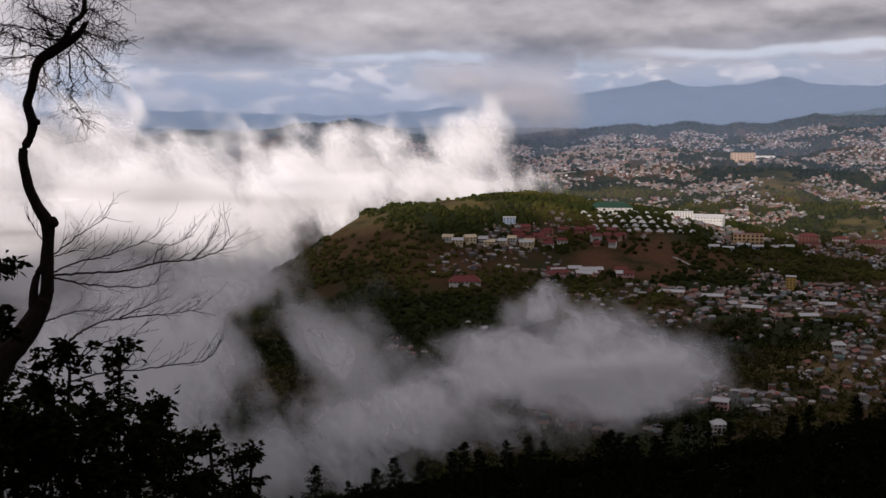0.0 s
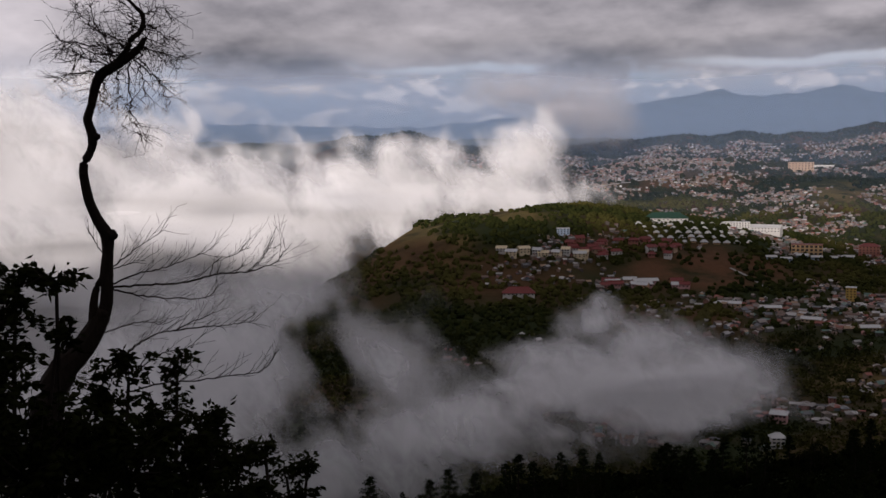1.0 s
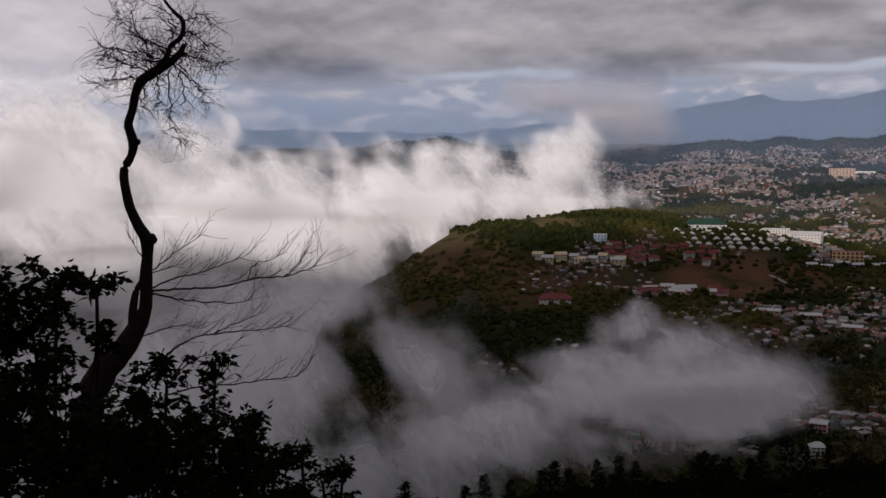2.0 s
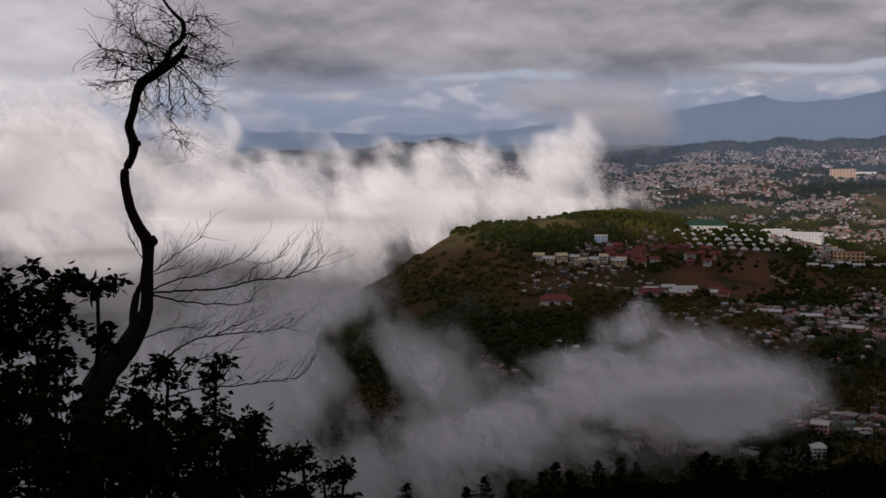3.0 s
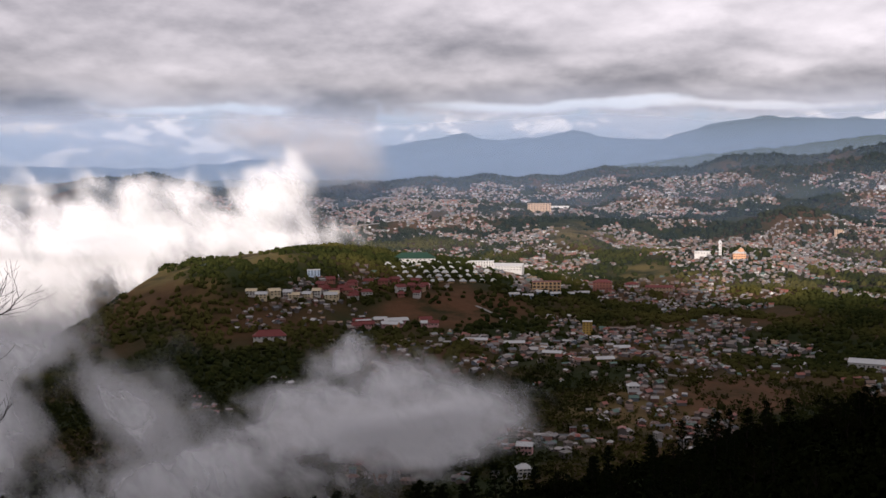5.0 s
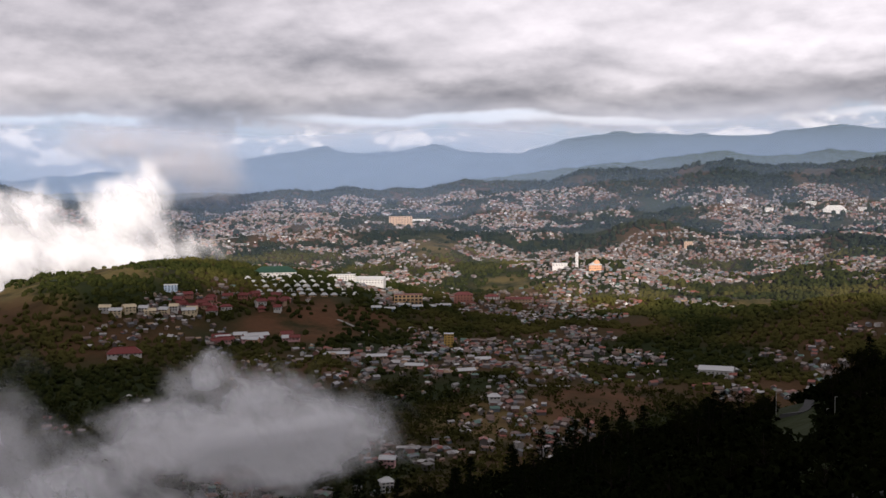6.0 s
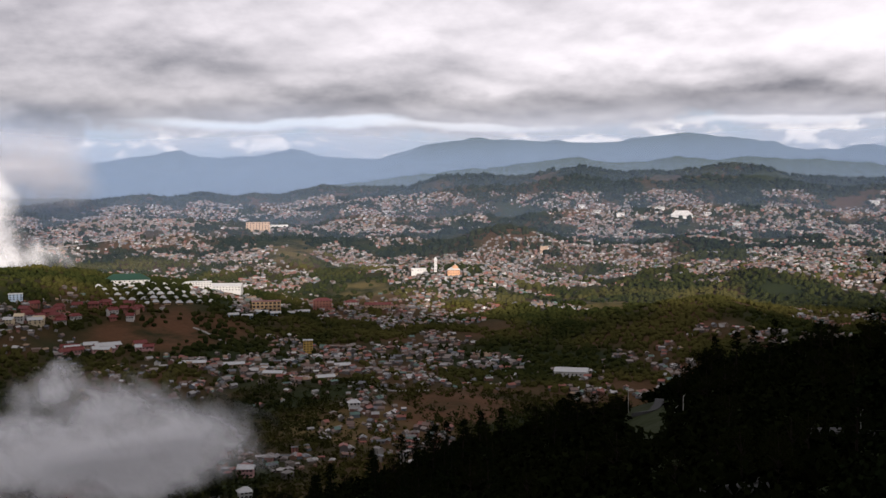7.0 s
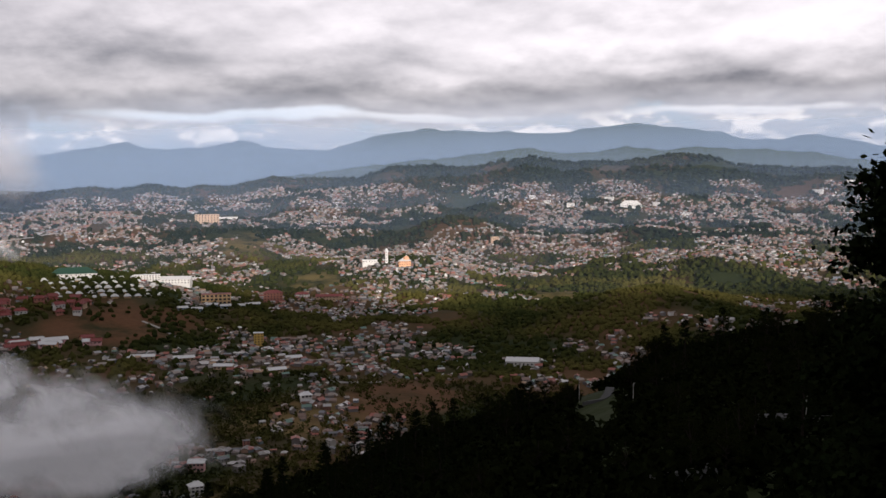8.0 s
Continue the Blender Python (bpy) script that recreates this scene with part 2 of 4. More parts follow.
def land(az, d):
    """Height of the ground at a bearing (degrees, left positive) and a distance from the lookout."""
    az, d = np.asarray(az, float), np.asarray(d, float)
    x, y = -np.sin(np.radians(az)) * d, np.cos(np.radians(az)) * d
    z = np.interp(d, (0, 900, 1300, 1700, 2000, 2400, 2900, 3400, 3800, 4150, 4350, 5000),
                  (-235, -235, -234, -220, -205, -183, -150, -98, -42, 0, -40, -80))
    lump = ss(d, 700, 1600)
    z = z + lump * (rough_field(x, y, 900, 1) * 14 + rough_field(x, y, 350, 2) * 7 + rough_field(x, y, 130, 3) * 2.5 + ss(d, 3300, 4000) * rough_field(x, y, 420, 8) * 13)
    # long mesa with the school on its back
    crest = ease(az, (-26, -18, -13, -9, -6, -2, 2, 5, 7.5, 10, 14), (0, 20, 50, 68, 80, 95, 84, 48, 18, 4, 0), 1.1)
    front = ease(az, (-20, -10, 0, 8), (1650, 1500, 1330, 1400), 4.0)
    z = z + crest * ss(d, front, front + 520) * (1 - ss(d, 2020, 2330))
    # knolls of the town
    for a0, wa, d0, wd, h in ((-16.9, 3.2, 2850, 230, 34), (-25.6, 3.0, 2450, 190, 44), (-28.4, 2.6, 3150, 200, 46),
                              (-9, 4.5, 3350, 330, 26), (-20.5, 1.6, 3700, 220, 26), (-33, 4.0, 2500, 300, -18),
                              (-38, 5, 2950, 260, 22), (-45, 5, 2600, 300, 12), (-33, 7, 1900, 240, 10),
                              (-40, 6, 1750, 300, 34), (-20, 8, 1250, 250, 14)):
        z = z + h * bump(az, d, a0, wa, d0, wd)
    # its end falls away into the cloud
    fall = ease(az, (2, 3.4, 4.9, 6.7, 7.8, 9, 10, 11, 12, 13, 14.5, 20, 40), (-2.6, -3.75, -4.55, -5.75, -6.6, -7.2, -7.9, -9.0, -10.8, -13, -16.5, -22, -26), 0.5)
    fall = np.tan(np.radians(fall)) * d - 0.12 * np.maximum(0, d - 1950) + 700 * ss(d, 3000, 3700) + 400 * (1 - ss(az, 2, 4.5)) + 300 * (1 - ss(d, 650, 900))
    z = np.minimum(z, fall)
    # dark wooded hills on the skyline
    sky_el = ease(az, SKYLINE[0], SKYLINE[1], 0.2)
    front = np.interp(az, (-44, -36, -28, -22, -10), (420, 460, 420, 260, 200))
    w = np.where(d < 4130, np.exp(-((d - 4130) / front) ** 2), np.exp(-((d - 4130) / 220) ** 2))
    z = z + (np.tan(np.radians(sky_el)) * 4130 - 7 + rough_field(x, y, 300, 9) * 9 * (d < 4050) - z) * w
    # the slope below the lookout
    dip = ease(az, (-60, -49.6, -43.6, -39.6, -35.7, -33.9, -29.5, -25.6, -21.9, -18, -12.2, -4.9, 2.5, 6, 9, 15, 40),
               (-5.0, -6.2, -7.3, -8.3, -9.9, -10.8, -11.9, -12.8, -14.4, -15.5, -17.2, -17.7, -19.3, -19.6, -21.2, -22.8, -24), 1.0)
    reach = np.interp(az, (-60, -40, -20, 0, 40), (420, 380, 300, 260, 200))
    drop = np.interp(az, (-60, -30, 5, 12, 40), (0.55, 0.55, 0.55, 0.50, 0.45))
    ledge = -1.7 - drop * np.minimum(d, 60)
    brow = np.tan(np.radians(dip)) * reach
    near = np.where(d < 60, ledge, ledge + (brow - ledge) * ss(d, 30, reach)) + np.interp(d - reach, (0, 60, 5000), (0, -18, -5000 * 0.62))
    near = near + ss(d, 3, 60) * rough_field(x, y, 45, 5) * 1.2
    # unseen mountain added behind the lookout, to shade the near slope and valley
    near = np.where(y < 0, np.maximum(near, -1.7 - 0.02 * d) * ss(y, -60, 0) - 1.7 * (1 - ss(y, -60, 0)), near)
    near = near + ease(x, (-5000, 50, 650, 5000), (300, 300, 190, 190), 150) * ss(-y, 5, 640) * (1 + 0.06 * rough_field(x, y, 500, 6))
    return EYE_Z + np.maximum(near, z)


def at(az, d, up=0.0):
    x, y = -math.sin(radians(az)) * d, math.cos(radians(az)) * d
    return Vector((x, y, float(land(az, d)) + up))


def mesh_object(name, verts, faces, mats, index=None, smooth=False):
    me = bpy.data.meshes.new(name)
    me.from_pydata(verts if isinstance(verts, list) else verts.tolist(), [], faces if isinstance(faces, list) else faces.tolist())
    for m in mats:
        me.materials.append(m)
    if index is not None:
        me.polygons.foreach_set("material_index", np.asarray(index, dtype=np.int32))
    if smooth:
        me.polygons.foreach_set("use_smooth", np.ones(len(me.polygons), dtype=bool))
    me.update()
    return new(name, me)


def grid_faces(rows, cols):
    i = np.arange(rows - 1)[:, None] * cols + np.arange(cols - 1)[None]
    i = i.ravel()
    return np.stack([i, i + 1, i + 1 + cols, i + cols], 1)


azs = np.concatenate([np.arange(180, 40, -4.0), np.arange(40, -62, -0.16), np.arange(-62, -181, -4.0)])
azs[-1] = -180
ds = np.concatenate([[0.001], np.geomspace(0.4, 700, 110), np.linspace(708, 2400, 150), np.linspace(2415, 4960, 130)])
A, D = np.meshgrid(azs, ds, indexing="ij")
Z = land(A, D)
V = np.stack([-np.sin(np.radians(A)) * D, np.cos(np.radians(A)) * D, Z], -1).reshape(-1, 3)
V[:, :2] += np.array([0.12, -0.17]) * (1 - ss(D.reshape(-1, 1), 0.3, 4.0))      # the lookout stands beside the middle of the fan
GROUND = ground_material()
ground = mesh_object("ground", V, grid_faces(len(azs), len(ds))[:, ::-1], [GROUND], smooth=True)
tagged(ground, "green and brown hilly valley with dry grass slopes", "ground", kind="structure")

# ---------------------------------------------------------------- far ranges
def far_range(name, dist, tops, mat, seed):
    a = np.arange(44, -66, -0.1)
    x, y = -np.sin(np.radians(a)) * dist, np.cos(np.radians(a)) * dist
    top = np.interp(a, [t[0] for t in tops][::-1], [t[1] for t in tops][::-1])
    top = EYE_Z + np.tan(np.radians(top)) * dist + rough_field(x, y, 300, seed) * 5 + rough_field(x, y, 110, seed + 1) * 3
    rows = []
    for k in np.linspace(0, 1, 9):
        dd = dist - 330 * (1 - k)
        q = dd / dist
        fold = (rough_field(x + 500 * k, y - 300 * k, 330, seed + 2) * 13 + rough_field(x - 700 * k, y, 150, seed + 3) * 5) * (1 - k) * k * 4
        rows.append(np.stack([x * (q + fold / dist), y * (q + fold / dist), (EYE_Z - 120) * (1 - k ** 0.8) + top * k ** 0.8], 1))
    ob = mesh_object(name, np.concatenate(rows), grid_faces(9, len(a)), [mat], smooth=True)
    return tagged(ob, "distant blue forested mountain range", "mountains", kind="structure")


RANGE = leaf_material("mountain_forest", (0.03, 0.045, 0.03), (0.06, 0.075, 0.04))
far_range("mountain_range", 4930, ((40, 1.0), (14, 1.2), (4, 1.0), (-3, 1.6), (-7.2, 2.1), (-9.1, 2.35), (-11.5, 2.8), (-12.4, 2.47), (-14.9, 2.45), (-17.1, 2.78), (-19.8, 2.35), (-21.6, 2.4),
                                  (-24.1, 3.04), (-26.9, 3.33), (-30.7, 3.2), (-33.6, 3.0), (-35, 3.33), (-37, 3.5), (-40.7, 3.13), (-43.4, 2.52), (-46.5, 2.7), (-49.6, 2.05), (-64, 1.5)), RANGE, 21)
far_range("mountain_foothills", 4620, ((40, 0.3), (10, 0.3), (2, 0.4), (-8, 0.3), (-16, 0.5), (-19.1, 1.0), (-25.7, 1.7), (-28.1, 1.93), (-32, 2.35), (-33.6, 2.0), (-35.3, 2.06), (-37, 2.28),
                                       (-39.1, 2.08), (-40.6, 2.2), (-43.8, 2.1), (-46.5, 1.8), (-49.6, 1.24), (-64, 1.0)), RANGE, 31)

# ---------------------------------------------------------------- mist and cloud
def sheets(name, az0, az1, el0, el1, d0, d1, count, mat, label, seed):
    """A bank of mist: closely set wavy veils, one behind another."""
    verts, faces, base = [], [], 0
    for k in range(count):
        d = d0 + (d1 - d0) * (k + 0.5) / count
        a = np.linspace(az0, az1, 90)
        z = np.linspace(math.tan(radians(el0)) * d, math.tan(radians(el1)) * d, 30)
        AA, ZZ = np.meshgrid(a, z, indexing="ij")
        dd = d + (d1 - d0) / count * 0.45 * rough_field(AA * 9, ZZ * 1.2, 90, seed + k)
        verts.append(np.stack([-np.sin(np.radians(AA)) * dd, np.cos(np.radians(AA)) * dd, ZZ + EYE_Z], -1).reshape(-1, 3))
        f = grid_faces(90, 30)
        faces.append(f + base)
        base += 90 * 30
    ob = mesh_object(name, np.concatenate(verts), np.concatenate(faces), [mat], smooth=True)
    return tagged(ob, label, "cloud", kind="stuff")


WHITE = (0.95, 0.95, 0.96)
BANK = cloud_material("bright_cloud", WHITE, (
    (28, -1.5, 15, 5.6, 1.5), (15, -3.6, 11, 3.6, 1.5), (8, -2.8, 6.5, 3.2, 1.2), (4.5, -2.2, 4.5, 2.9), (1, -2.6, 5, 2.2), (-1.4, -1.1, 2.4, 2.7), (-1.5, -2.7, 3.5, 1.2),
    (11.5, -7.0, 5, 4.0, 1.5), (21, -8, 11, 7, 1.6)), 0.50, 50, 0.66, 2.3, -0.1, 0.95, 0.58, 0.15)
sheets("cloud_bank", 42, -8, -14, 7, 2380, 2900, 5, BANK, "bright white billowing cloud bank spilling behind the hill", 40)
MIST = cloud_material("valley_mist", WHITE, (
    (20, -14.5, 10, 5.5, 1.5), (26, -15, 12, 7, 1.4), (12.5, -10.5, 5, 2.6, 0.8), (11, -17.5, 9, 3.6, 1.2), (4, -15.0, 5.5, 2.4, 0.8), (5.4, -11.6, 2.8, 3.0, 0.55), (10.0, -11.5, 6.0, 6.0, 0.7), (15.5, -11.5, 6.0, 5.5, 1.5), (12.6, -12.0, 4.0, 6.0, 0.8), (10.6, -8.0, 3.4, 2.0, 0.9)), 0.42, 58, 0.6, 1.8, -0.1, 1.1, 0.52, 0.5,
    holes=((9.3, -11.8, 3.4, 4.4),), seed=4.0)
sheets("valley_mist", 38, -6, -22, 3.0, 620, 1000, 6, MIST, "thin grey mist drifting up the wooded valley", 60)
FOG = cloud_material("low_cloud", WHITE, (
    (-6.3, -12.6, 8.6, 3.1, 1.6), (1.5, -14.9, 6.5, 2.5, 1.2), (-5.0, -9.2, 2.4, 1.4, 0.9), (-7.6, -10.4, 3.6, 2.0), (-11.5, -12.0, 4.4, 2.4, 1.2), (-3, -15.0, 7, 1.8)),
    0.42, 36, 0.75, 1.9, -0.05, 1.25, 0.8, 0.55, bump=10.0, seed=9.0)
sheets("low_cloud", 12, -19, -20, -6, 760, 1000, 4, FOG, "low grey-white cloud lying over the near valley houses", 80)
WISP = cloud_material("grey_wisp", (0.62, 0.62, 0.66), ((-5.0, 2.0, 3.8, 2.2), (-1, 2.8, 3.5, 1.2, 0.8)), 0.35, 30, 0.8, 1.5, 0.0, 1.0, 0.33, 0.4, seed=2.0)
sheets("hanging_cloud", 16, -13, -2, 7, 3250, 3550, 4, WISP, "grey cloud hanging below the overcast deck", 95)


def haze(name, d, thick, top, fade):
    mat, n = material("blue_haze")
    p = place(n)
    a, e, r = bearings(n, p)
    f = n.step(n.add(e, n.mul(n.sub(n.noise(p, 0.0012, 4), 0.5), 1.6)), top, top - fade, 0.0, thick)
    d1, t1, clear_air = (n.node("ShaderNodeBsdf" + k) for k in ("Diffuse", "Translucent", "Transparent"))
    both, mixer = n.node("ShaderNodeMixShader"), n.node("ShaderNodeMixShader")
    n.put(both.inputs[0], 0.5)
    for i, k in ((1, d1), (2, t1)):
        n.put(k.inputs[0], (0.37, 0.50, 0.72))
        n.tree.links.new(k.outputs[0], both.inputs[i])
    n.put(mixer.inputs[0], f)
    n.tree.links.new(clear_air.outputs[0], mixer.inputs[1])
    n.tree.links.new(both.outputs[0], mixer.inputs[2])
    n.tree.links.new(mixer.outputs[0], n.node("ShaderNodeOutputMaterial").inputs[0])
    aa = np.linspace(48, -70, 60)
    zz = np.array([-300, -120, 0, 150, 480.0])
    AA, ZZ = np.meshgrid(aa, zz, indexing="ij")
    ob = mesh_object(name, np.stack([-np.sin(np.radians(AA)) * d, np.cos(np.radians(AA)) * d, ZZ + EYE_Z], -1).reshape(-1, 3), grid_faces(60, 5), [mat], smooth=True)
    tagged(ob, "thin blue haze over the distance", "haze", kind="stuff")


# added see-through sheets whose blue tint stands in for hazy air
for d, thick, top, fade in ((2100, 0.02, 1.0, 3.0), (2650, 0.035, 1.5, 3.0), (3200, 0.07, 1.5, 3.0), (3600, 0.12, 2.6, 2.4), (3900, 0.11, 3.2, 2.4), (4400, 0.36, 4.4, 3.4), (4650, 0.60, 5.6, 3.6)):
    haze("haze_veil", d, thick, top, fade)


# ---------------------------------------------------------------- woods and roofs far off
rng = np.random.RandomState(7)


def ico():
    bm = bmesh.new()
    bmesh.ops.create_icosphere(bm, subdivisions=1, radius=1)
    v = np.array([x.co[:] for x in bm.verts])
    f = np.array([[x.index for x in y.verts] for y in bm.faces])
    bm.free()
    return v, f


ICO_V, ICO_F = ico()


def clumps(name, az, d, size, mat, label, lift=0.35):
    n = len(az)
    c = np.stack([-np.sin(np.radians(az)) * d, np.cos(np.radians(az)) * d, land(az, d) + size * lift], 1)
    j = 1 + rng.uniform(-0.38, 0.38, (n, len(ICO_V), 1))
    sq = np.stack([np.ones(n), np.ones(n), rng.uniform(0.7, 1.25, n)], 1)[:, None]
    v = c[:, None] + ICO_V[None] * j * sq * size[:, None, None]
    f = ICO_F[None] + (np.arange(n) * len(ICO_V))[:, None, None]
    return tagged(mesh_object(name, v.reshape(-1, 3), f.reshape(-1, 3), [mat]), label, "trees", kind="stuff")


def leafy(name, az, d, size, mat, label, blades=14):
    """Ragged foliage: each clump a spray of small tilted blades."""
    n = len(az)
    c = np.stack([-np.sin(np.radians(az)) * d, np.cos(np.radians(az)) * d, land(az, d) + size * 0.35], 1)
    q = rng.normal(0, 0.45, (n, blades, 3)) * size[:, None, None]
    w = rng.normal(0, 1, (n, blades, 3)) + (0, 0, 0.4)
    w /= np.linalg.norm(w, axis=-1, keepdims=True)
    t = np.cross(w, rng.normal(0, 1, (n, blades, 3)))
    t /= np.linalg.norm(t, axis=-1, keepdims=True)
    l = size[:, None, None] * rng.uniform(0.28, 0.6, (n, blades, 1))
    m = c[:, None] + q
    v = np.stack([m - w * l, m + t * l * 0.55, m + w * l, m - t * l * 0.55], 2)
    f = np.arange(n * blades * 4).reshape(-1, 4)
    return tagged(mesh_object(name, v.reshape(-1, 3), f, [mat]), label, "trees", kind="stuff")


def scatter(count, a0, a1, d0, d1):
    az = rng.uniform(a0, a1, count)
    d = np.sqrt(rng.uniform(d0 ** 2, d1 ** 2, count))
    return az, d


def settled(az, d):
    """How built-up a place is, from 0 to 1."""
    x, y = -np.sin(np.radians(az)) * d, np.cos(np.radians(az)) * d
    t = 0.36 + 0.22 * ss(d, 2300, 2800) + 0.75 * rough_field(x, y, 520, 11) + 0.8 * rough_field(x, y, 190, 12)
    el = np.degrees(np.arctan2(land(az, d) - EYE_Z, d))
    def region(a0, e0, wa, we, s):
        return s * np.exp(-((az - a0) / wa) ** 2 - ((el - e0) / we) ** 2)
    t = t + region(-9, -0.9, 5, 1.2, 0.7) + region(-17, -2.9, 3, 0.7, 0.5) + region(-25, -4.2, 4, 1.0, 0.6) + region(-40, -3.3, 8, 1.0, 0.4)
    t = t + region(-4, -5.4, 5, 0.8, 0.6) + region(-20, -8.0, 6, 1.8, 0.5) + region(-32, 0.0, 5, 0.7, 0.6) + region(-21.5, -10.8, 5, 2.0, 0.55)
    t = t - region(3, -4.5, 7, 1.6, 2.0) - region(-1, -3.4, 5, 0.6, 1.5) - region(-10.8, -6.4, 3.2, 0.9, 2.5) - region(-33, -6.2, 7, 1.1, 1.4)
    t = t - region(-42, -5.2, 6, 0.8, 1.5) - region(-28.4, -1.2, 2.2, 0.6, 1.6) - region(1, -8.5, 6, 1.8, 1.0) - region(-17, -2.0, 1.6, 0.5, 1.4)
    t = t - region(-26, -11, 4, 1.2, 0.9) - 1.2 * ss(d, 3930, 4100) - 2.5 * ss(el - np.interp(az, SKYLINE[0], SKYLINE[1]), -0.55, -0.3) - 2.2 * ss(az, -21, -24) * ss(el, 0.4, 0.75) - 2.5 * ss(az, 2.5, 5) - 3 * (d < 830) - 2.0 * ss(az, -22, -30) * (d < 1250)
    return t


WOODS = leaf_material("woods_leaves", (0.006, 0.012, 0.005), (0.046, 0.050, 0.014), 0.5)
# darker copy of the woods: shade on the far hills put into the colour
SHADED_FAR_WOODS = leaf_material("shaded_far_woods", (0.006, 0.012, 0.008), (0.022, 0.030, 0.018), 0.12)


def grassy(az, d):
    """Open meadow and bare field, where few trees stand."""
    el = np.degrees(np.arctan2(land(az, d) - EYE_Z, d))
    t = 0
    for a0, e0, wa, we in ((4.6, -4.9, 3.6, 1.5), (-0.5, -3.6, 4.0, 0.4), (-10.8, -6.5, 4.0, 1.1), (-21, -4.6, 2.4, 0.7), (-17, -2.5, 2.0, 0.7), (-33.5, -5.4, 2.5, 0.35), (-25.5, -10.6, 3.4, 0.9)):
        t = np.maximum(t, np.exp(-((az - a0) / wa) ** 2 - ((el - e0) / we) ** 2))
    return t


for a0, a1, d0, d1, count, lo, hi in ((-54, 16, 560, 1350, 19000, 2.6, 5.6), (-54, 12, 1350, 2150, 26000, 2.8, 5.6), (-54, 10, 2150, 2900, 15000, 4.0, 7.5), (-54, 8, 2900, 4250, 17000, 5, 10)):
    az, d = scatter(count, a0, a1, d0, d1)
    keep = rng.uniform(0, 1, count) > np.clip(settled(az, d), 0.0, 0.9)
    keep &= rng.uniform(0, 1, count) > grassy(az, d) * 1.05
    x, y = -np.sin(np.radians(az)) * d, np.cos(np.radians(az)) * d
    keep &= (rough_field(x, y, 240, 15) > -0.75) | (d < 1350)
    az, d = az[keep], d[keep]
    (leafy if d1 < 1400 else clumps)("woods", az, d, rng.uniform(lo, hi, len(az)), WOODS if d1 < 2950 else SHADED_FAR_WOODS, "dense dark green trees between the houses")


def house_block(name, az, d, wide, label):
    """Many small far houses: walls and a pitched roof each."""
    n = len(az)
    th = rng.uniform(0, 3.14, n)
    L, W, Hh, R = wide * rng.uniform(0.8, 1.5, n), wide * rng.uniform(0.6, 1.0, n), wide * rng.uniform(0.28, 0.62, n), wide * rng.uniform(0.12, 0.32, n)
    z = land(az, d)
    cx, cy = -np.sin(np.radians(az)) * d, np.cos(np.radians(az)) * d
    def pts(local):
        l = np.array(local, float)
        px, py = l[:, 0][None] * L[:, None] / 2, l[:, 1][None] * W[:, None] / 2
        c, s = np.cos(th)[:, None], np.sin(th)[:, None]
        pz = z[:, None] + np.select([l[:, 2] == 0, l[:, 2] == 1, l[:, 2] == 2, l[:, 2] == 3],
                                    [np.full((n, len(l)), -4.0), np.repeat(Hh[:, None], len(l), 1), np.repeat((Hh + R)[:, None], len(l), 1), np.repeat((Hh - 0.35)[:, None], len(l), 1)])
        return np.stack([cx[:, None] + px * c - py * s, cy[:, None] + px * s + py * c, pz], -1)
    wall = pts([(-1, -1, 0), (1, -1, 0), (1, 1, 0), (-1, 1, 0), (-1, -1, 1), (1, -1, 1), (1, 1, 1), (-1, 1, 1), (-1, 0, 2), (1, 0, 2)])
    roof = pts([(-1.12, -1.25, 3), (1.12, -1.25, 3), (1.12, 0, 2), (-1.12, 0, 2), (-1.12, 1.25, 3), (1.12, 1.25, 3)])
    roof[:, 2:4, 2] += 0.25
    v = np.concatenate([wall, roof], 1).reshape(-1, 3).tolist()
    base = ((0, 1, 5, 4), (1, 2, 6, 9, 5), (2, 3, 7, 6), (3, 0, 4, 8, 7), (10, 11, 12, 13), (13, 12, 15, 14))
    faces = [tuple(q + o for q in f) for o in range(0, n * 16, 16) for f in base]
    index = [0, 0, 0, 0, 1, 1] * n
    return tagged(mesh_object(name, v, faces, [HOUSE_WALL, HOUSE_ROOF], index), label, "houses", kind="stuff")


HOUSE_WALL = island_material("painted_walls", ((0.0, (0.22, 0.20, 0.19)), (0.2, (0.13, 0.11, 0.10)), (0.42, (0.38, 0.36, 0.34)), (0.50, (0.30, 0.20, 0.15)),
                                              (0.60, (0.20, 0.19, 0.19)), (0.74, (0.30, 0.22, 0.16)), (0.84, (0.26, 0.13, 0.10)), (0.92, (0.18, 0.22, 0.26)), (0.965, (0.74, 0.72, 0.69))), 0.85)
HOUSE_ROOF = island_material("metal_roofs", ((0.0, (0.28, 0.23, 0.20)), (0.22, (0.40, 0.39, 0.38)), (0.32, (0.20, 0.12, 0.09)), (0.52, (0.32, 0.09, 0.06)),
                                            (0.68, (0.62, 0.60, 0.58)), (0.78, (0.16, 0.17, 0.19)), (0.88, (0.10, 0.20, 0.16)), (0.94, (0.38, 0.24, 0.14))), 0.5, 0.4)
NEAR_HOUSES = []
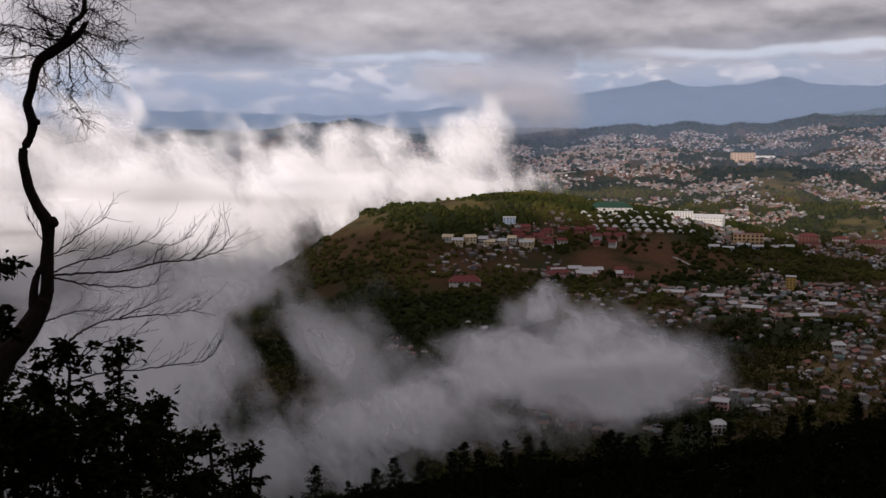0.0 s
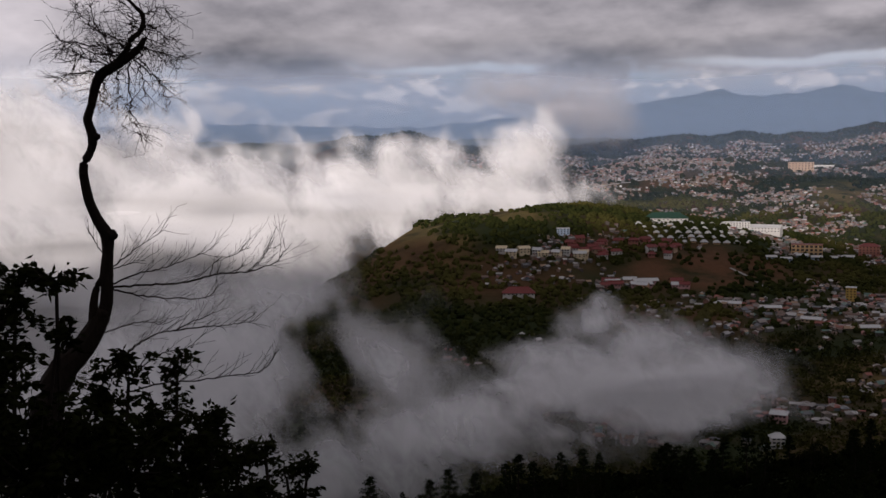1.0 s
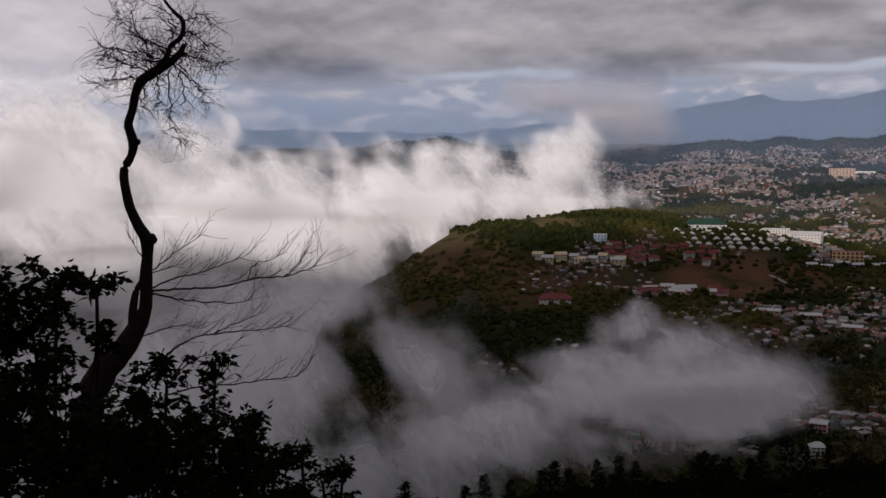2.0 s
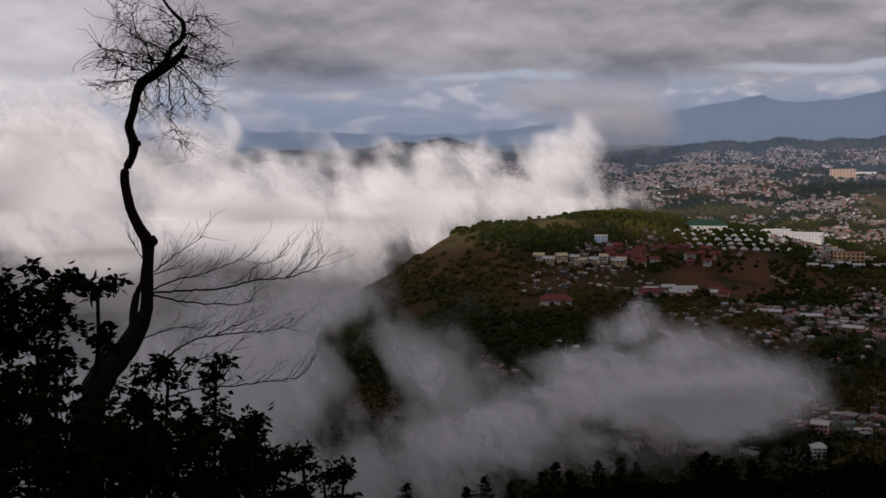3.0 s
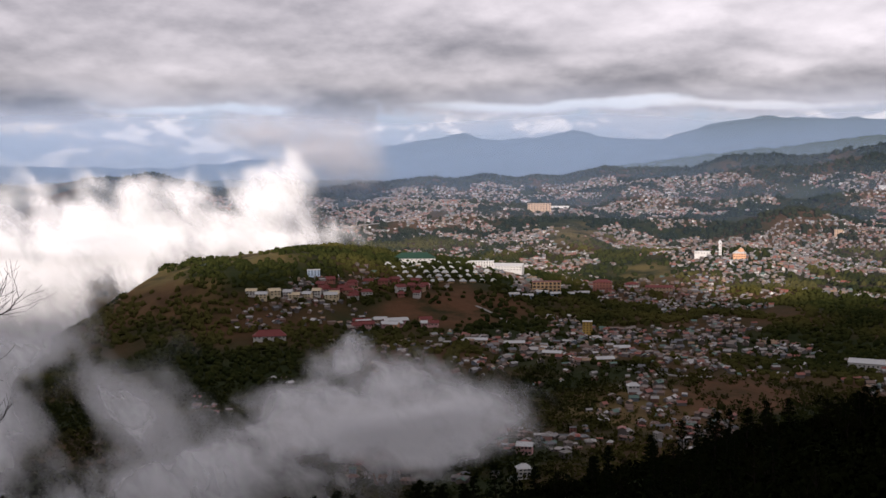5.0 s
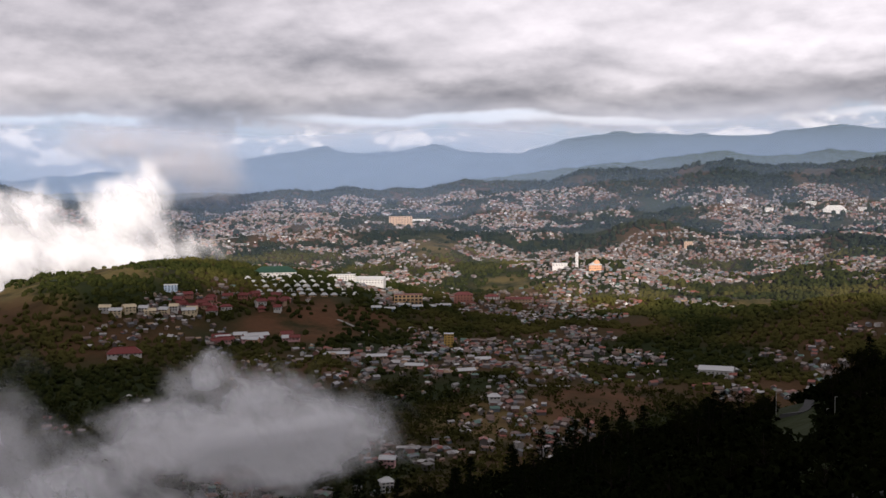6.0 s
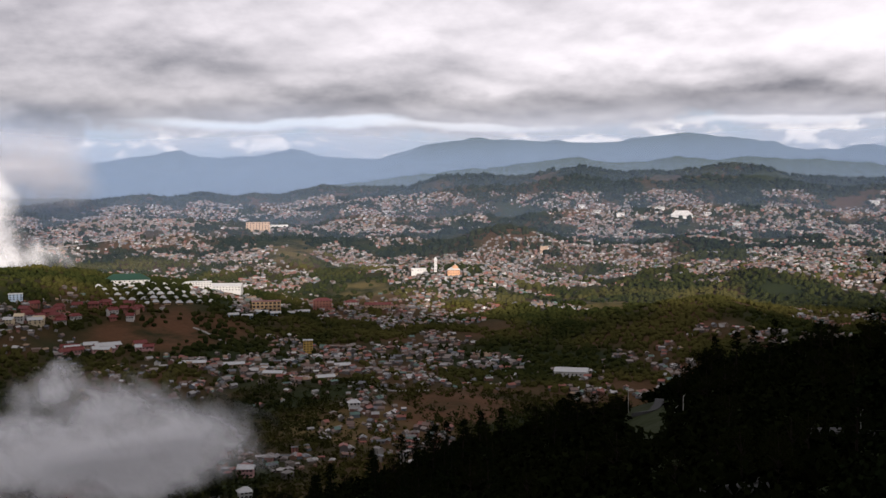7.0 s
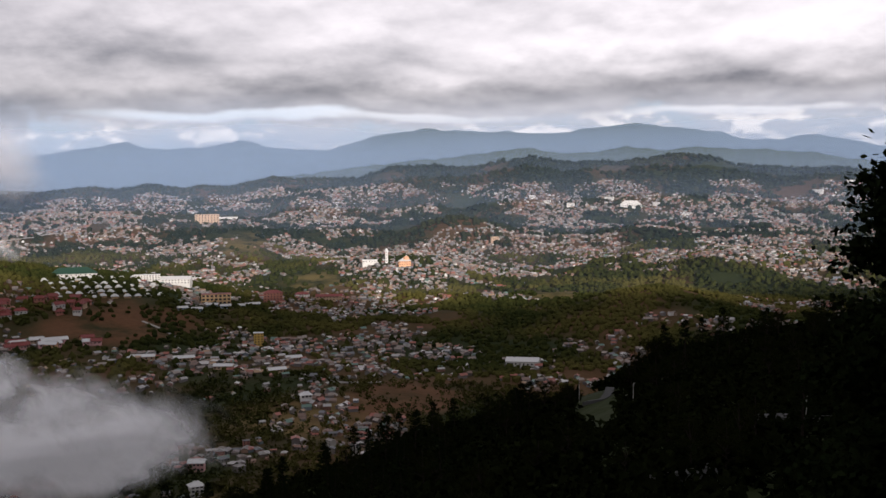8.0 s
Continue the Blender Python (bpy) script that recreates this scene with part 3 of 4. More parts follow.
for a0, a1, d0, d1, count, lo, hi in ((-54, 12, 850, 1600, 8000, 4.8, 8.2), (-54, 10, 1600, 2500, 21000, 4.6, 7.6), (-54, 4, 2500, 4100, 52000, 4.8, 7.4)):
    az, d = scatter(count, a0, a1, d0, d1)
    keep = rng.uniform(0, 1, count) < np.clip(settled(az, d) - 0.15, 0, 0.85)
    keep &= rng.uniform(0, 1, count) > grassy(az, d) * 1.1
    az, d = az[keep], d[keep]
    if d0 == 850:
        order = np.argsort(d + 200 * (az > 3))
        NEAR_HOUSES = list(zip(az[order[:280]], d[order[:280]]))
        az, d = az[order[280:]], d[order[280:]]
    house_block("hillside_houses", az, d, rng.uniform(lo, hi, len(az)), "crowded small hillside houses with metal roofs")



# ---------------------------------------------------------------- things: helper
def part(name, bm, mat, parent, label=""):
    """Links a bmesh as one mesh object under a thing or a part."""
    me = bpy.data.meshes.new(name)
    bm.to_mesh(me)
    bm.free()
    me.materials.append(mat)
    ob = new(name, me)
    ob.parent = parent
    if label:
        tagged(ob, label)
    return ob


def thing(name, label, category, group="", m=None):
    ob = new(name)
    ob.empty_display_size = 0.2
    if m is not None:
        ob.matrix_basis = m
    return tagged(ob, label, category, group)


def tube(bm, pts, radii, sides=6):
    """A tapered limb along points."""
    rings, up = [], Vector((0.31, 0.17, 0.93))
    for i, p in enumerate(pts):
        t = (Vector(pts[min(i + 1, len(pts) - 1)]) - Vector(pts[max(i - 1, 0)])).normalized()
        s = t.cross(up)
        s = s.normalized() if s.length > 1e-4 else Vector((1, 0, 0))
        u = s.cross(t)
        r = radii[i]
        rings.append([bm.verts.new(Vector(p) + (s * math.cos(k * 6.2832 / sides) + u * math.sin(k * 6.2832 / sides)) * r) for k in range(sides)])
    for a, b in zip(rings, rings[1:]):
        for k in range(sides):
            bm.faces.new((a[k], a[(k + 1) % sides], b[(k + 1) % sides], b[k]))
    bm.faces.new(rings[-1])
    bm.faces.new(rings[0][::-1])


def smooth_line(pts, steps=4):
    """Catmull-Rom through the points; tuples of any length."""
    p = np.array([pts[0], *pts, pts[-1]], float)
    out = []
    for i in range(1, len(p) - 2):
        for t in np.linspace(0, 1, steps, endpoint=False):
            a, b, c, d = p[i - 1:i + 3]
            out.append(0.5 * (2 * b + (c - a) * t + (2 * a - 5 * b + 4 * c - d) * t ** 2 + (3 * b - a - 3 * c + d) * t ** 3))
    out.append(p[-2])
    return out


def bark_material(name, dark, light):
    mat, n = material(name)
    p = place(n)
    f = n.noise(n.v("MULTIPLY", p, (9, 9, 2.0)), 3.0, 6, 0.6, 0.5)
    finish(n, n.mix(f, dark, light), 0.95, f, 0.8, 0.02, spec=0.1)
    return mat


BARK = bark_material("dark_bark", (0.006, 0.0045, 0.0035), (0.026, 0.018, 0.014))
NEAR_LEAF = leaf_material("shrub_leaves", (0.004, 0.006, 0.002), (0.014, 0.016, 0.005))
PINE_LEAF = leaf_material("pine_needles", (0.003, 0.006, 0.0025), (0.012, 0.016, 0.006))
LIT_OLIVE_LEAF = leaf_material("lit_olive_leaves", (0.03, 0.035, 0.008), (0.10, 0.10, 0.02))


def spot(az, el, d):
    e = radians(el)
    return Vector((-math.sin(radians(az)) * d, math.cos(radians(az)) * d, EYE_Z + math.tan(e) * d))


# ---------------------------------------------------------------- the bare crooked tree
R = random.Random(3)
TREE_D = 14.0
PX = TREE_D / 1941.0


def twigs(bm, start, way, length, radius, depth, droop=0.0, spread=0.9):
    """A branch that bends, thins and forks into finer ones."""
    steps = max(3, int(length / 0.10))
    p, w = Vector(start), Vector(way).normalized()
    pts, radii = [p.copy()], [radius]
    kids = []
    for i in range(steps):
        w = (w + Vector((R.uniform(-1, 1), R.uniform(-1, 1) * 0.6, R.uniform(-1, 1) - droop)) * 0.20).normalized()
        p = p + w * (length / steps)
        pts.append(p.copy())
        radii.append(max(radius * (1 - 0.75 * (i + 1) / steps), 0.0022))
        if depth and R.random() < 0.55:
            side = Vector((R.uniform(-1, 1), R.uniform(-1, 1) * 0.5, R.uniform(-0.8, 1.0) - droop)).normalized()
            kids.append((p.copy(), (w * 0.7 + side * spread).normalized(), length * R.uniform(0.25, 0.55), radii[-1] * 0.62))
    tube(bm, pts, radii, 4 if radius < 0.02 else 6)
    for k in kids:
        twigs(bm, *k, depth - 1, droop, spread)


def crooked_tree():
    foot = spot(23.2, -15, TREE_D)
    foot.z = at(23.2, TREE_D).z - 0.2
    tree = thing("bare_tree", "tall crooked bare tree with dark bark and thin twigs", "tree", m=Matrix.Translation(foot))
    inv = Matrix.Translation(-foot)
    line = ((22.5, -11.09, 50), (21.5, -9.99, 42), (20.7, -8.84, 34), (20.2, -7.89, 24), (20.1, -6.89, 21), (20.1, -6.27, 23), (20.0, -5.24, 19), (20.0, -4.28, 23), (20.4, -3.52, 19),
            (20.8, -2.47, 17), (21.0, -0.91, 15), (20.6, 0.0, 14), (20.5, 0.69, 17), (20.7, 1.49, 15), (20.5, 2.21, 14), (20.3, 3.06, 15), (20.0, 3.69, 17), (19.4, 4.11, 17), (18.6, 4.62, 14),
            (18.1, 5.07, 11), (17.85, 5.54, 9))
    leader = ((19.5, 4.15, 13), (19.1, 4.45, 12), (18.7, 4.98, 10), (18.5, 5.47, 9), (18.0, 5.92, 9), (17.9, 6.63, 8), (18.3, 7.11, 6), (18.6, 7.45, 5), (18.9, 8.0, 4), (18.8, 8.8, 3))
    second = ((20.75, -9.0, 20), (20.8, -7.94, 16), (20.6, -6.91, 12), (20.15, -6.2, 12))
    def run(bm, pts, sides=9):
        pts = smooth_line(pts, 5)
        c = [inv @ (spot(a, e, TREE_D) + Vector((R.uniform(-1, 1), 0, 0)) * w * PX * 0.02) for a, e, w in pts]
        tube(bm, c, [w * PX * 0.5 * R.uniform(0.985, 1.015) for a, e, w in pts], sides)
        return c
    bm = bmesh.new()
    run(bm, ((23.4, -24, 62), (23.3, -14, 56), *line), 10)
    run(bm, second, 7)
    for a, e, r in ((20.3, 0.66, 0.045), (19.78, -4.25, 0.075), (20.35, -8.2, 0.08), (21.05, -1.2, 0.03)):      # knots and burls
        k = bmesh.ops.create_icosphere(bm, subdivisions=2, radius=r, matrix=inv @ Matrix.Translation(spot(a, e, TREE_D - 0.05)))
        for v in k["verts"]:
            v.co += Vector((R.uniform(-1, 1), R.uniform(-1, 1), R.uniform(-1, 1))) * r * 0.12
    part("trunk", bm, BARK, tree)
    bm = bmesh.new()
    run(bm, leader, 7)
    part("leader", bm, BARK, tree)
    # side branches, their fine twigs rising off the upper side
    for w, b in ((4.5, ((19.8, -6.90), (18.2, -6.85), (16.2, -6.79), (14.6, -6.40), (13.0, -6.33), (11.6, -5.86), (11.1, -5.24))),
                 (4.0, ((19.8, -6.99), (18.8, -7.30), (17.1, -7.55), (15.3, -7.62), (14.7, -7.20))),
                 (3.5, ((19.8, -6.73), (18.6, -6.26), (17.4, -6.04), (16.2, -5.64), (14.9, -5.15))),
                 (3.0, ((19.9, -5.95), (19.2, -5.45), (18.2, -4.70), (17.3, -4.11))), (2.5, ((19.8, -5.96), (18.9, -5.72), (18.2, -5.57))),
                 (3.0, ((20.3, -9.12), (19.3, -8.84), (18.3, -8.72), (17.5, -8.93))),
                 (4.0, ((20.2, -10.9), (18.8, -9.90), (17.8, -9.35), (16.8, -9.18), (15.6, -8.68), (14.2, -8.20))),
                 (3.0, ((16.9, -9.2), (15.2, -9.13), (13.8, -9.02), (12.6, -8.89))),
                 (3.5, ((19.4, -12.2), (17.4, -11.82), (16.0, -11.82), (14.2, -11.65), (12.5, -11.48), (11.8, -10.70))),
                 (3.0, ((18.9, -11.2), (17.7, -10.41), (16.3, -10.14), (15.4, -9.48))), (2.5, ((20.1, -5.3), (20.6, -4.62), (20.9, -3.92))),
                 (2.5, ((15.0, -6.45), (14.6, -5.69), (13.7, -5.45), (13.0, -5.02))), (2.5, ((13.0, -6.33), (12.3, -5.67), (11.9, -5.14)))):
        bm = bmesh.new()
        pts = smooth_line([(a, e, 0) for a, e in b], 7)
        c = [inv @ (spot(a, e, TREE_D) + Vector((R.uniform(-1, 1), R.uniform(-2, 2), R.uniform(-1, 1))) * 0.010) for a, e, _ in pts]
        n = len(c)
        tube(bm, c, [w * PX * 0.5 * (1 - 0.72 * i / n) for i in range(n)], 6)
        limb = part("branch", bm, BARK, tree)
        bm = bmesh.new()
        for i in range(4, n):
            way = (c[min(i + 1, n - 1)] - c[i - 1]).normalized()
            if R.random() < 0.62:
                rise = Vector((R.uniform(0.0, 0.35), R.uniform(-0.4, 0.4), R.uniform(0.35, 1.0) if R.random() < 0.8 else R.uniform(-0.6, 0.0)))
                twigs(bm, c[i], way + rise, R.uniform(0.16, 0.46) * (0.6 + 0.4 * w / 4.5), 0.0042, 1, -0.25, 0.5)
        part("twig_spray", bm, BARK, limb)
    # the tangle of fine twigs round the crown
    bm = bmesh.new()
    for b in (((18.5, 5.17), (19.2, 5.52), (19.9, 5.80), (20.4, 6.14), (20.9, 6.78), (21.0, 7.25)), ((18.9, 4.74), (19.7, 5.02), (20.5, 5.18), (21.3, 5.28), (22.0, 5.32)),
              ((19.7, 4.17), (20.4, 4.40), (21.1, 4.69), (21.7, 4.85)), ((19.9, 3.93), (20.7, 3.79), (21.5, 3.66), (22.1, 3.41)), ((18.0, 5.06), (17.4, 4.95), (16.6, 4.66), (15.8, 4.59)),
              ((18.2, 4.81), (17.7, 3.96), (17.1, 3.23), (16.8, 2.49)), ((18.7, 4.5), (18.6, 2.72), (18.5, 1.86), (18.3, 0.99), (17.9, 0.62)), ((18.0, 6.03), (17.4, 6.05), (16.8, 5.58), (16.3, 5.53)),
              ((18.0, 6.64), (17.5, 6.83), (16.9, 7.03), (16.4, 6.50)), ((20.0, 3.44), (19.9, 2.83), (20.0, 2.22)), ((18.6, 5.66), (18.4, 6.27), (18.5, 6.87), (19.0, 7.32)),
              ((19.3, 4.3), (19.8, 5.4), (20.3, 6.9), (20.2, 7.6)), ((18.4, 4.7), (18.0, 3.6), (17.9, 2.6)), ((19.4, 4.1), (19.2, 3.2), (19.3, 2.4)), ((19.0, 4.6), (19.6, 4.7), (20.6, 4.75), (21.4, 4.3))):
        c = [inv @ (spot(a, e, TREE_D) + Vector((R.uniform(-1, 1), R.uniform(-6, 6), R.uniform(-1, 1))) * 0.02) for a, e, _ in smooth_line([(a, e, 0) for a, e in b], 6)]
        n = len(c)
        tube(bm, c, [0.0115 * (1 - 0.75 * i / n) for i in range(n)], 5)
        for i in range(2, n):
            way = (c[min(i + 1, n - 1)] - c[i - 1]).normalized()
            for _ in range(2):
                twigs(bm, c[i], way * 0.7 + Vector((R.uniform(-1, 1), R.uniform(-0.7, 0.7), R.uniform(-1, 0.8))), R.uniform(0.12, 0.36), 0.0042, 1, 0.15, 0.9)
    for _ in range(70):
        a, e, w = R.choice(line[15:] + leader[:6])
        p = inv @ spot(a + R.uniform(-0.15, 0.15), e, TREE_D)
        twigs(bm, p, (R.uniform(-1, 0.9), R.uniform(-0.6, 0.6), R.uniform(-0.7, 0.7)), R.uniform(0.25, 0.6), 0.006, 2, 0.12, 0.9)
    part("twig_tangle", bm, BARK, tree)
    return tree


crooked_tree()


# ---------------------------------------------------------------- leafy shrubs round its foot
def leaf(bm, c, size, way=None):
    """One pointed leaf, folded a little along its rib."""
    w = Vector((R.gauss(0, 1), R.gauss(0, 1), R.gauss(-0.3, 0.8))).normalized() if way is None else way
    s = w.cross(Vector((R.gauss(0, 1), R.gauss(0, 1), R.gauss(0, 1)))).normalized()
    u = w.cross(s)
    l, b = size * R.uniform(0.7, 1.2), size * R.uniform(0.18, 0.30)
    v = [bm.verts.new(c + q) for q in (Vector((0, 0, 0)), w * l * 0.45 + s * b + u * b * 0.4, w * l, w * l * 0.45 - s * b + u * b * 0.4)]
    bm.faces.new((v[0], v[1], v[2]))
    bm.faces.new((v[0], v[2], v[3]))


def shrub(az, d, crowns, leaves, size, label, mat):
    """Stems that fork up from the slope; leaves in sprays about the ends of the twigs."""
    foot = at(az, d, -0.05)
    ob = thing("leafy_shrub", label, "shrub", "shrubs round the bare tree", Matrix.Translation(foot))
    inv = Matrix.Translation(-foot)
    wood, foliage = bmesh.new(), bmesh.new()
    for a, e, ra, re in crowns:
        c = inv @ spot(a, e, d)
        rx, rz = math.tan(radians(ra)) * d, math.tan(radians(re)) * d
        bend = Vector((R.uniform(-0.2, 0.2), R.uniform(-0.2, 0.2), 0))
        stem = [Vector((0, 0, 0)), c * 0.5 + bend, c - Vector((0, 0, rz * 0.6))]
        tube(wood, [Vector(q) for q in smooth_line([tuple(q) for q in stem], 4)], [0.035 - 0.0025 * k for k in range(9)], 6)
        sprays = max(6, int(leaves * ra * re / 7))
        for _ in range(sprays):
            q = Vector((R.gauss(0, 1), R.gauss(0, 1), R.gauss(0, 1))).normalized() * R.random() ** 0.45
            tip = c + Vector((q.x * rx, q.y * rx * 0.8, q.z * rz))
            root = c - Vector((0, 0, rz * 0.6)) + (tip - c) * 0.25
            mid = (root + tip) / 2 + Vector((R.uniform(-1, 1), R.uniform(-1, 1), R.uniform(0, 1))) * 0.06
            tube(wood, [root, mid, tip], [0.008, 0.006, 0.003], 4)
            for k in range(13):
                leaf(foliage, root.lerp(tip, R.uniform(0.3, 1.0)) + Vector((R.gauss(0, 1), R.gauss(0, 1), R.gauss(0, 1))) * 0.05, size)
            turn = R.uniform(0, 6)
            for k in range(11):                  # a whorl that hangs about the end of the twig
                th = turn + k * 2.4
                leaf(foliage, tip - Vector((0, 0, 0.008 * k)), size * 1.25, Vector((math.cos(th), math.sin(th), R.uniform(-0.7, 0.35))).normalized())
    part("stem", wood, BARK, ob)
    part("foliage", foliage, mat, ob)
    return ob


SHRUB = "dark leafy shrub with pointed leaves on the steep slope"
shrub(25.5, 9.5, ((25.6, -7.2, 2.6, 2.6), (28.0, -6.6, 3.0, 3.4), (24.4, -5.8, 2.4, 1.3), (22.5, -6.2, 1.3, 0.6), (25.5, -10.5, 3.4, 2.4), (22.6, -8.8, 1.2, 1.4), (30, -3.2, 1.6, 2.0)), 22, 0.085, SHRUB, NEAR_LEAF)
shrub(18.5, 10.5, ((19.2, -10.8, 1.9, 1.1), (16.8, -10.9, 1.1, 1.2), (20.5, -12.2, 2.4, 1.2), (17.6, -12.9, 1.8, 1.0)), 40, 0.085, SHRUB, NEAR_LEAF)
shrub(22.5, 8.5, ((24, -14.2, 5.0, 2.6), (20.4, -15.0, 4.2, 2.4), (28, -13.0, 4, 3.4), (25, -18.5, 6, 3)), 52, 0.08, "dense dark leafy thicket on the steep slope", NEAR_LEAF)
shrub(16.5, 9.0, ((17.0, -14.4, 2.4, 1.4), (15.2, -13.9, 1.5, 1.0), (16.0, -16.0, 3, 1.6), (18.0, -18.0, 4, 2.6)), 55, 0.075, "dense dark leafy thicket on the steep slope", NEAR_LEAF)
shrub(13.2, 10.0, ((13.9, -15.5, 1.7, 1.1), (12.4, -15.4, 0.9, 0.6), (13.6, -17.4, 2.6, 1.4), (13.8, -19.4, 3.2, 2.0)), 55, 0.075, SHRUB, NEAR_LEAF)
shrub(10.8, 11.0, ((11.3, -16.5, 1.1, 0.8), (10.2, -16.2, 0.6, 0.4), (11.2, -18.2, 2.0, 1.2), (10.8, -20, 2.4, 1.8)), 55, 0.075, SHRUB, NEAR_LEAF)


# ---------------------------------------------------------------- trees of the near slope
def tufts(bm, c, r, count, size, flatness=0.6):
    """A ragged spray of foliage: small crossed blades in a cloud round c."""
    for _ in range(count):
        q = Vector((R.gauss(0, 1), R.gauss(0, 1), R.gauss(0, 1) * flatness)) * r * 0.5
        w = Vector((R.gauss(0, 1), R.gauss(0, 1), R.gauss(0.4, 0.7))).normalized()
        s = w.cross(Vector((R.gauss(0, 1), R.gauss(0, 1), R.gauss(0, 1)))).normalized()
        l, b = size * R.uniform(0.6, 1.3), size * R.uniform(0.25, 0.5)
        v = [bm.verts.new(c + q + x) for x in (-w * l * 0.5, s * b, w * l * 0.5, -s * b)]
        bm.faces.new(v)


def slope_tree(kind, height, fine=1.0, whorls=26):
    """A pine (layered whorls, open) or a broadleaf (rounded, lumpy) of the slope."""
    ob = thing("slope_tree", "", "")
    wood, crown = bmesh.new(), bmesh.new()
    lean = Vector((R.uniform(-0.06, 0.06), R.uniform(-0.06, 0.06), 1))
    line = [lean * (height * k / 6) + Vector((R.uniform(-0.1, 0.1), R.uniform(-0.1, 0.1), 0)) * (k > 0) - Vector((0, 0, 0.6 * (k == 0))) for k in range(7)]
    tube(wood, line, [0.022 * height * (1 - k / 7.2) + 0.02 for k in range(7)], 7)
    if kind == "pine":
        for k in range(whorls):
            f = 0.24 + 0.74 * k / (whorls - 1)
            th, reach = k * 2.4 + R.uniform(-0.4, 0.4), height * 0.27 * (1 - f) ** 0.7 * R.uniform(0.55, 1.25) + 0.3
            root = lean * (height * f)
            tip = root + Vector((math.cos(th) * reach, math.sin(th) * reach, reach * R.uniform(0.05, 0.5)))
            tube(wood, [root, (root + tip) / 2 + Vector((0, 0, -0.08)), tip], [0.05, 0.035, 0.012], 5)
            for t in (0.5, 0.78, 1.0):
                tufts(crown, root.lerp(tip, t), height * (0.055 if fine == 1 else 0.036) * R.uniform(0.7, 1.4), int((16 if fine == 1 else 26) * fine ** 2), height * 0.036 / fine)
        tufts(crown, lean * height * 0.99, height * 0.04, 16, height * 0.03, 1.4)
    else:
        for k in range(15):
            f, th = R.uniform(0.30, 0.62), k * 2.4 + R.uniform(-0.5, 0.5)
            root = lean * (height * f)
            out = height * R.uniform(0.10, 0.34)
            tip = root + Vector((math.cos(th) * out, math.sin(th) * out, height * R.uniform(0.05, 0.38)))
            tube(wood, [root, (root + tip) / 2 + Vector((0, 0, 0.15)), tip], [0.09, 0.06, 0.02], 5)
            for _ in range(4):
                q = tip + Vector((R.gauss(0, 1), R.gauss(0, 1), R.gauss(0, 0.8))) * height * 0.06
                tufts(crown, q, height * 0.075 * R.uniform(0.7, 1.4), 26, height * 0.034)
    part("trunk", wood, BARK, ob)
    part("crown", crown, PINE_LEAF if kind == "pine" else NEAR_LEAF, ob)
    return ob


models = [slope_tree("pine", 13.0), slope_tree("pine", 11.0), slope_tree("pine", 15.0), slope_tree("broad", 9.5), slope_tree("broad", 11.0), slope_tree("broad", 8.0)]
for k, mdl in enumerate(models):
    tagged(mdl, "dark pine with open layered branches on the near slope" if k < 3 else "dark rounded broadleaf tree on the near slope",
           "pine tree" if k < 3 else "tree", "trees of the near slope")
    mdl.name = "pine_tree" if k < 3 else "broadleaf_tree"


def slope_reach(az):
    return float(np.interp(az, (-60, -40, -20, 0, 40), (420, 380, 300, 260, 200)))


for k in range(330):
    az = R.uniform(-60, 13)
    top = slope_reach(az)
    d = top * (R.uniform(0.82, 1.06) if k < 250 else R.uniform(0.35, 0.85))
    if abs(az + 35.6) < 1.3 and d > top * 0.5:
        az -= 2.8
    mdl = models[R.choice((0, 1, 2, 0, 1, 3, 4, 5))] if az > -25 else models[R.choice((0, 2, 3, 4, 4, 3, 5))]
    m = Matrix.Translation(at(az, d, -0.2)) @ pose(0, 0, 0, 0, 0, R.uniform(0, 360)) @ Matrix.Scale(R.uniform(0.55, 0.95) if az > -22 else R.uniform(0.6, 0.95), 4)
    if k < 6:
        models[k].matrix_basis = Matrix.Translation(at(az, d, -0.2))
        continue
    c = copy_thing(mdl, m)
    c.scale = m.to_scale()

# scrub that covers the slope between the trees
az, d = scatter(40000, -62, 16, 50, 480)
dips = np.degrees(np.arctan2(land(az, d) - EYE_Z, d))
keep = (np.abs(az + 35.6) > 1.1) | (np.abs(dips + 11.2) > 1.0)
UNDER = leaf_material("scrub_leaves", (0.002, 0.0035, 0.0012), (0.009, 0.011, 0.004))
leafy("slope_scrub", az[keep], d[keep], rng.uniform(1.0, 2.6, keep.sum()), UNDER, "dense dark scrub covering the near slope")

# an olive bush, its light put into the leaf colour, and the pine beside the lookout
bush = slope_tree("broad", 7.5)
bush.matrix_basis = Matrix.Translation(at(8.7, 40, -0.2)) @ Matrix.Scale(1.2, 4)
bush.name = "olive_bush"
for o in bush.children:
    if o.name.startswith("crown"):
        o.data.materials[0] = LIT_OLIVE_LEAF
tagged(bush, "olive-green rounded bush below the lookout", "bush")

pine = slope_tree("pine", 16.5, 3.4, 60)
pine.name = "pine_tree"
pine.matrix_basis = Matrix.Translation(at(-53.9, 24, -0.3)) @ Matrix.Scale(1.0, 4)
tagged(pine, "tall dark pine standing close to the lookout", "pine tree")



# ---------------------------------------------------------------- houses of the near valley, one by one
def box(bm, x0, x1, y0, y1, z0, z1):
    v = [bm.verts.new(p) for p in ((x0, y0, z0), (x1, y0, z0), (x1, y1, z0), (x0, y1, z0), (x0, y0, z1), (x1, y0, z1), (x1, y1, z1), (x0, y1, z1))]
    for f in ((0, 3, 2, 1), (4, 5, 6, 7), (0, 1, 5, 4), (1, 2, 6, 5), (2, 3, 7, 6), (3, 0, 4, 7)):
        bm.faces.new([v[i] for i in f])


